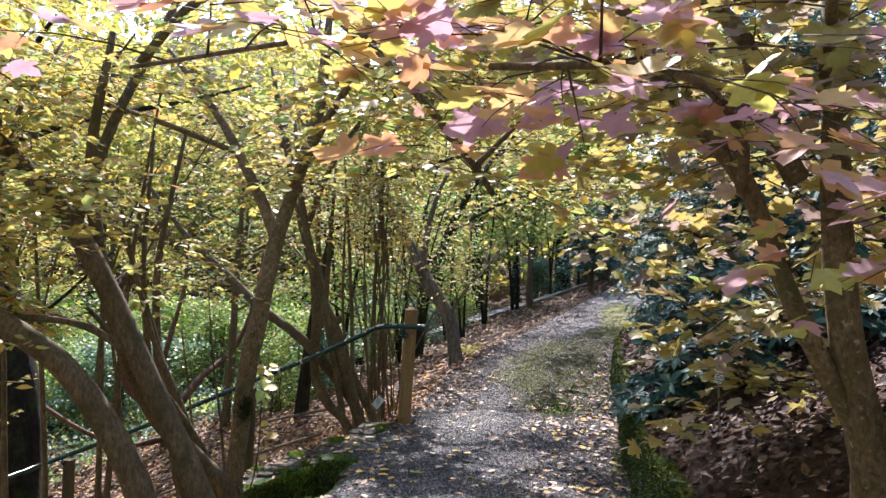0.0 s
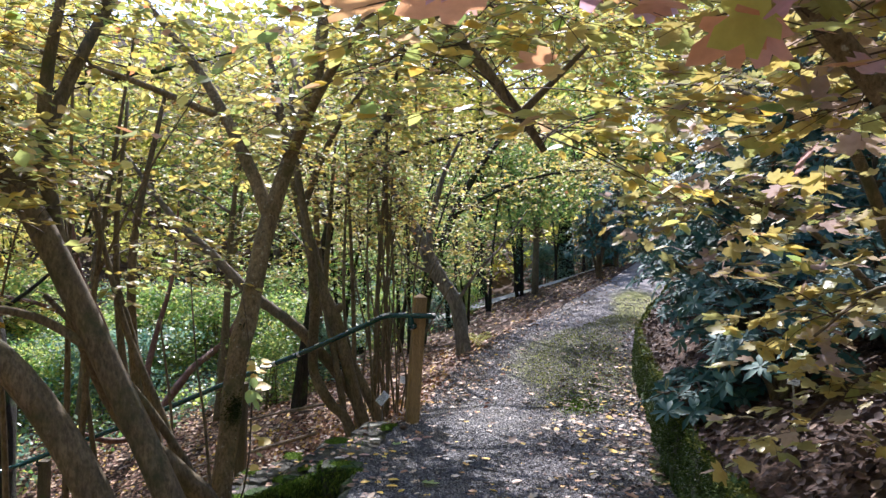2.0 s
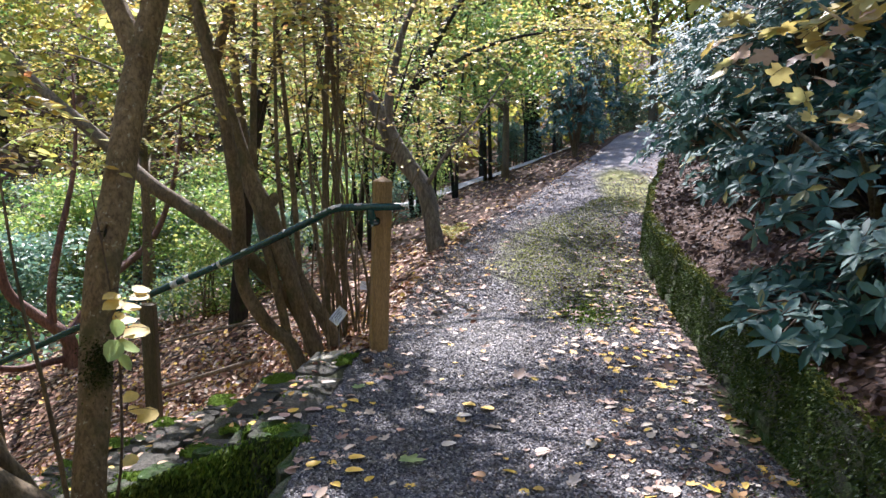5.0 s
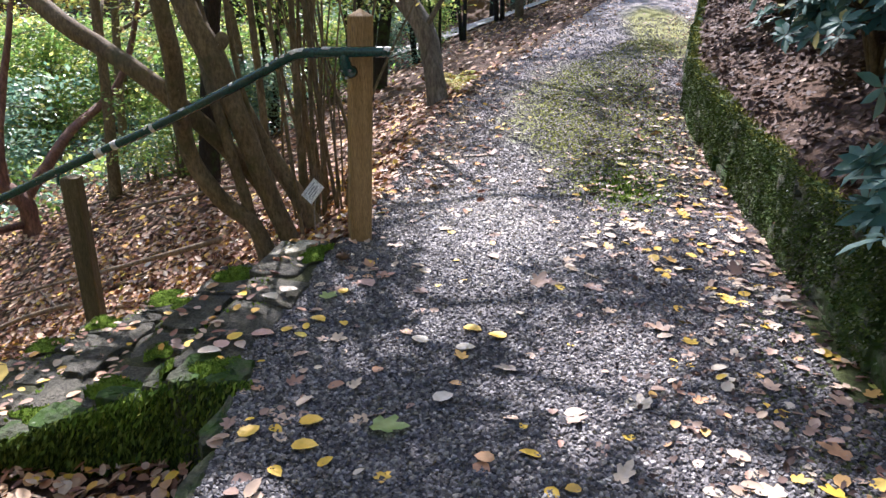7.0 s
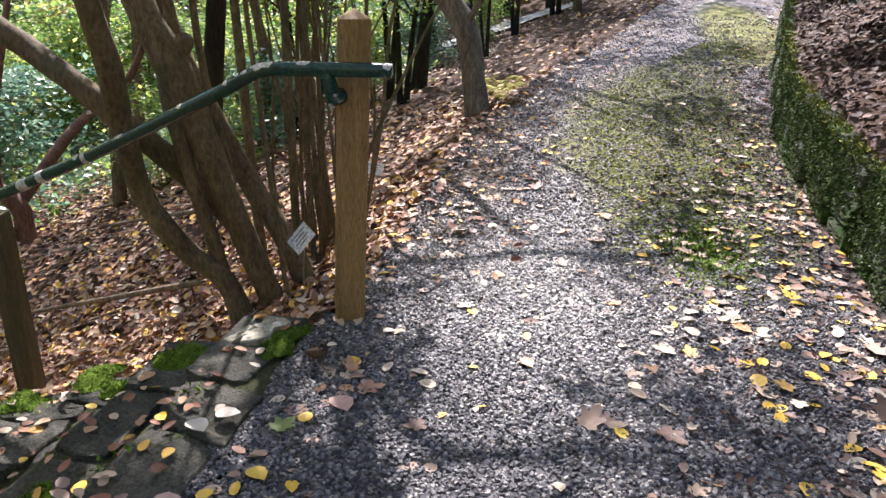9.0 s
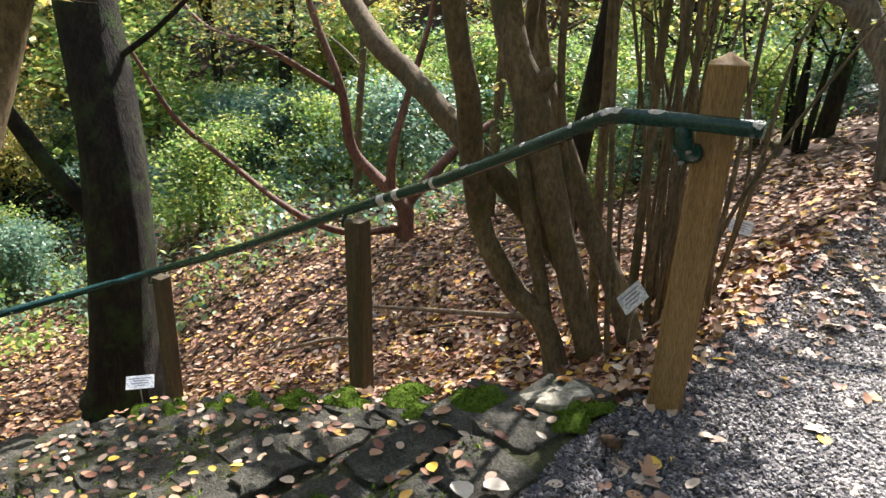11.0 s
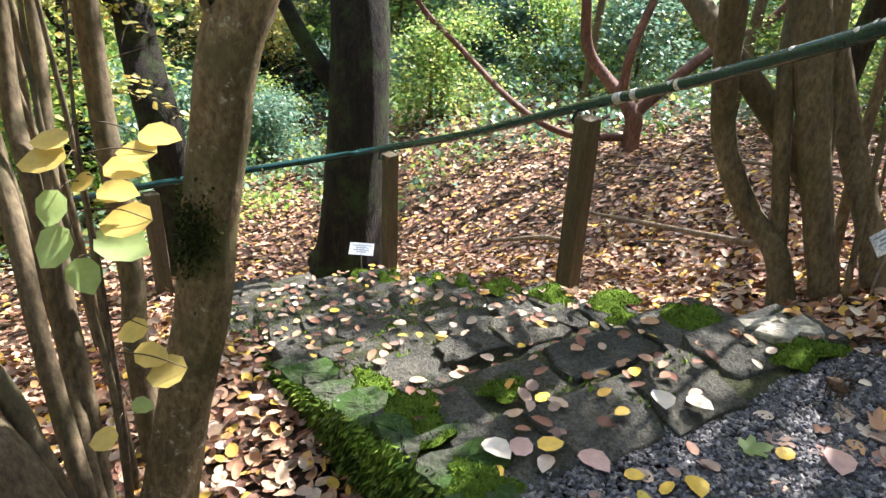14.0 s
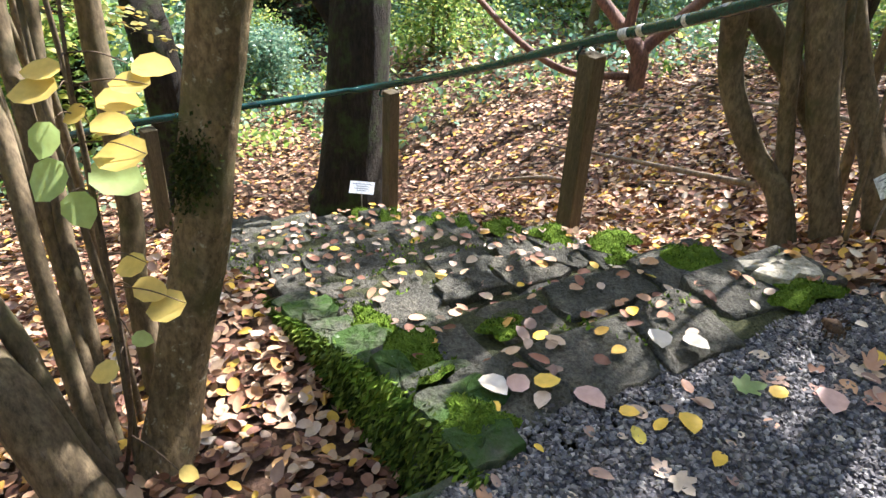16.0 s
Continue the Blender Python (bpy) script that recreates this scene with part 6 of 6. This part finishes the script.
litter("path_leaves", g, x, y, path_top(x, y) + 0.003, g.uniform(0.015, 0.04, n), M["litter_dark"], "dark leaf crumbs along the foot of the wall", 0.006, curl=0.4, tilt=0.3)
# leaves on the stairs
n = 620
x, y = g.uniform(-3.6, -0.15, n), g.uniform(-1.45, -0.12, n)
for q, mat, what in ((slice(0, 170), M["litter_pale"], "small pale fallen leaves on the stone stairs"), (slice(170, n), M["litter"], "small russet and tan fallen leaves on the stone stairs")):
    litter("stair_leaves", g, x[q], y[q], tread_z(x[q]) + 0.016, g.uniform(0.036, 0.068, len(x[q])), mat, what, 0.006, tilt=0.16)
x, y = slope_points(15000, -3.4, -0.05, -3.2, 2.2)
litter("leaf_litter", g, x[:9000], y[:9000], land(x[:9000], y[:9000]) + 0.012, g.uniform(0.03, 0.06, len(x[:9000])), M["litter"], "russet brown leaves heaped beside the stairs", 0.03, slope_up(x[:9000], y[:9000]), curl=0.5, tilt=0.45)
x, y = x[9000:], y[9000:]
litter("leaf_litter", g, x, y, land(x, y) + 0.02, g.uniform(0.035, 0.068, len(x)), M["litter_pale"], "russet and tan leaves heaped beside the stairs", 0.03, slope_up(x, y), curl=0.4, tilt=0.35)
# crumbs of dark rock
n = 110000
y = np.concatenate([g.uniform(-3.2, 0.8, 82000), 0.8 + 5.0 * g.random(28000) ** 1.6])
x = left_x(y) - np.where(y < -1.45, -0.01, 0.1) + g.random(n) ** 1.2 * 2.2
k = ~((y > -1.5) & (y < -0.1) & (x < -0.13))
x, y = x[k], y[k]
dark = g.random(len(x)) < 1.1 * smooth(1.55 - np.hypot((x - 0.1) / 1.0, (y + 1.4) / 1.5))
# chips inside the sun patch take the paler colour, as painted sunlight
sunlit = ~dark & (g.random(len(x)) < smooth(1.3 - np.hypot((x - 0.66) / 0.52, (y - 0.0) / 1.4)))
# towards the wall the shade is put into the chip colour
shady = ~dark & ~sunlit & (g.random(len(x)) < smooth((x - 1.3) / 0.3))
for sel, mat, what in ((dark | shady, M["chips_dark"], "dark slate-grey angular gravel chips at the stair head, and as painted shade on the wall side"), (sunlit, M["chips_sunlit"], "crushed rock coloured paler for the sun patch on the path"), (~dark & ~sunlit & ~shady, M["chips"], "pale grey gravel chips on the worn path")):
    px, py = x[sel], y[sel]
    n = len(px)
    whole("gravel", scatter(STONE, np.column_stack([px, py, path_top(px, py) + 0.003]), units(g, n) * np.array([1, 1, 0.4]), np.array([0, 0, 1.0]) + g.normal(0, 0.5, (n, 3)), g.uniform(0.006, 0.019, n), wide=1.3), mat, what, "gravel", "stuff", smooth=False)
n = 22000
y = np.concatenate([-2.6 - 9.0 * g.random(n // 2) ** 1.1, 0.4 + 8.6 * g.random(n // 2) ** 0.8])
x = left_x(y) + g.random(n) * (right_x(y) - left_x(y))
whole("gravel", scatter(STONE, np.column_stack([x, y, path_top(x, y) + 0.003]), units(g, n) * np.array([1, 1, 0.4]), np.array([0, 0, 1.0]) + g.normal(0, 0.5, (n, 3)), g.uniform(0.007, 0.022, n)), M["chips"], "coarse grey gravel on the path", "gravel", "stuff", smooth=False)
# moss and low weeds on the path
n = 60000
y = g.uniform(0.6, 7.0, n)
x = left_x(y) + g.random(n) * (right_x(y) - left_x(y))
c = np.interp(y, [0.6, 1.2, 3, 5, 7], [1.55, 1.50, 1.45, 1.75, 2.4])
w = np.interp(y, [0.6, 1.2, 2.5, 5, 7], [0.12, 0.30, 0.62, 0.55, 0.3])
k = (np.abs(x - c) / w) ** 2 + 0.35 * blob_noise(x, y, 3.0) < 0.85
x, y = x[k], y[k]
n = len(x)
whole("path_moss", scatter(DIAMOND, np.column_stack([x, y, path_top(x, y) + 0.001]), np.column_stack([g.normal(0, 1, (n, 2)), g.uniform(0.0, 0.35, n)]), np.array([0, 0, 1.0]) + g.normal(0, 0.3, (n, 3)), g.uniform(0.013, 0.030, n)), M["path_moss"], "yellow-green moss growing on the path", "moss", "stuff")
n = 2600
x, y = 1.53 + g.normal(0, 0.11, n), 1.05 + g.normal(0, 0.22, n)
whole("path_weeds", scatter(LANCE, np.column_stack([x, y, path_top(x, y) + 0.001]), np.column_stack([g.normal(0, 1, (n, 2)), g.uniform(0.1, 0.8, n)]), np.array([0, 0, 1.0]) + g.normal(0, 0.3, (n, 3)), g.uniform(0.015, 0.04, n)), M["moss_blade"], "patch of bright green weeds growing on the path", "weeds", "stuff")
# fallen sticks
for k in range(34):
    x, y = g.uniform(-5.0, -0.3), g.uniform(0.2, 4.5) if k < 26 else g.uniform(-3.0, -1.9)
    a, ln = g.normal(2.9, 0.5), g.uniform(0.4, 1.7)
    q = np.linspace(0, 1, 5)
    sx, sy = x + ln * q * math.cos(a), y + ln * q * math.sin(a)
    r = g.uniform(0.004, 0.013)
    pts = np.column_stack([sx, sy, np.maximum(land(sx, sy), land(x, y) + (land(sx[-1:], sy[-1:])[0] - land(x, y)) * q) + 0.02 + r, r * (1.1 - 0.6 * q)])
    whole("fallen_stick", tube(pts, 6, 4, 0.08, k), M["dead_wood"], "thin dead stick lying on the leaf litter", "stick", group="sticks on the slope")
for pts in ([(-1.3, 1.0, -0.42), (-2.3, 1.35, -0.80), (-3.3, 1.6, -1.15), (-4.4, 1.9, -1.55)], [(-1.15, 1.9, -0.2), (-2.2, 2.5, -0.52), (-3.4, 3.0, -0.9)], [(-2.5, 0.9, -0.95), (-3.0, 0.95, -1.12), (-3.4, 0.75, -1.28), (-3.7, 0.95, -1.38)]):
    pts = [(x, y, max(z, float(land(x, y)) + 0.03), 0.02 - 0.004 * i) for i, (x, y, z) in enumerate(pts)]
    whole("fallen_branch", tube(pts, 8, 6, 0.1, 3), M["dead_wood"], "long bent dead branch lying on the slope", "branch", group="branches on the slope")
# cone beside the corner stone
cone = thing("conifer_cone", (0.02, -0.42, 0.03), "small brown conifer cone on the gravel by the corner stone", "cone")
cv = []
for k in range(46):
    q = k / 46
    a = k * 2.4
    r = 0.026 * math.sin(math.pi * (0.12 + 0.8 * q)) + 0.004
    cv.append(((0.02 + (q - 0.5) * 0.07, -0.42 + r * math.cos(a), 0.035 + r * math.sin(a)), (0.35, math.cos(a), math.sin(a))))
part("cone_body", scatter(BROAD, [c[0] for c in cv], [c[1] for c in cv], [(1, 0.1, 0.1)] * len(cv), 0.016, 0.3), M["cone"], cone)
part("core", tube([(-0.015, -0.42, 0.035, 0.008), (0.02, -0.42, 0.035, 0.022), (0.052, -0.42, 0.035, 0.008)], 8, 4), M["cone"], cone)
# fern by the grey tree
fern = thing("fern", (0.08, 3.95, float(path_z(3.95))), "pale dry fern at the foot of the grey tree", "fern")
for k in range(9):
    a = k * 0.7 + 0.3
    q = np.linspace(0, 1, 14)
    L = g.uniform(0.3, 0.5)
    r = np.column_stack([0.08 + L * 0.6 * q * math.cos(a), 3.95 + L * 0.6 * q * math.sin(a), float(path_z(3.95)) + L * (1.1 * q - 0.75 * q * q)])
    lp = np.repeat(r, 2, 0)
    sd = np.tile(np.array([[-math.sin(a), math.cos(a), 0.1], [math.sin(a), -math.cos(a), 0.1]]), (14, 1)) + np.array([0.4 * math.cos(a), 0.4 * math.sin(a), -0.1])
    part("frond", join([tube(np.column_stack([r, 0.003 * (1.1 - q)]), 4, 1), scatter(LANCE, lp, sd, np.tile((0, 0, 1.0), (28, 1)), np.repeat(0.10 * np.sin(np.pi * (0.15 + 0.8 * q)), 2), 0.0, 1.3)]), M["leaf_olive"], fern)

# single leaves that stand out on the gravel and the stairs: place, length, heading, colour
SINGLE = [(-0.18, -1.29, 0.075, 80, 0), (-0.02, -1.15, 0.055, 60, 0), (-0.23, -1.42, 0.09, 10, 1), (0.08, -1.04, 0.075, -30, 0), (0.11, -0.75, 0.06, 100, 0), (-0.18, -0.90, 0.085, -35, 1), (-0.12, -0.82, 0.08, 20, 1),
          (-0.21, -1.36, 0.075, 120, 2), (-0.10, -1.21, 0.095, 10, 2), (0.20, -0.66, 0.10, -50, 2), (0.74, -1.10, 0.08, -20, 0), (0.84, -1.15, 0.08, 160, 0), (0.11, -1.88, 0.08, 60, 0), (0.29, -1.81, 0.08, 20, 0), (0.31, -1.94, 0.085, 10, 0),
          (0.69, -1.61, 0.08, 40, 1), (0.54, -1.21, 0.08, 140, 1), (0.73, -1.27, 0.08, 15, 1)]
pale = leaf_material("pale_fallen_leaf", [(0, (0.70, 0.62, 0.50)), (1, (0.74, 0.66, 0.56))], 0.6, 0.1)
rose = leaf_material("rosy_fallen_leaf", [(0, (0.55, 0.34, 0.28)), (1, (0.62, 0.42, 0.36))], 0.6, 0.1)
gold = leaf_material("golden_fallen_leaf", [(0, (0.80, 0.50, 0.06)), (1, (0.82, 0.56, 0.09))], 0.5, 0.1)
for x, y, s, a, k in SINGLE:
    d = (math.cos(radians(a)), math.sin(radians(a)), 0.0)
    z = float(stair_top(np.array([x]), np.array([y]))[0] if x < -0.1 else path_top(np.array([x]), np.array([y]))[0]) + 0.014
    whole("fallen_leaf", scatter(BROAD, [(x - d[0] * s / 2, y - d[1] * s / 2, z)], [d], [(0.08 * math.sin(a), 0.1, 1.0)], s, 0.15), (gold, pale, rose)[k], ("golden yellow", "pale cream", "rosy tan")[k] + " fallen leaf lying on the gravel path", "leaf", group="leaves on the gravel")
for x, y, s, a in ((0.04, -0.83, 0.085, 20), (0.49, -1.80, 0.12, 0)):
    d = (math.cos(a), math.sin(a), 0.0)
    whole("fallen_leaf", scatter(LOBED, [(x, y, float(path_top(np.array([x]), np.array([y]))[0]) + 0.014)], [d], [(0.05, 0.1, 1.0)], s, 0.15), M["leaf_fresh"], "green lobed fallen leaf lying on the gravel path", "leaf", group="leaves on the gravel")
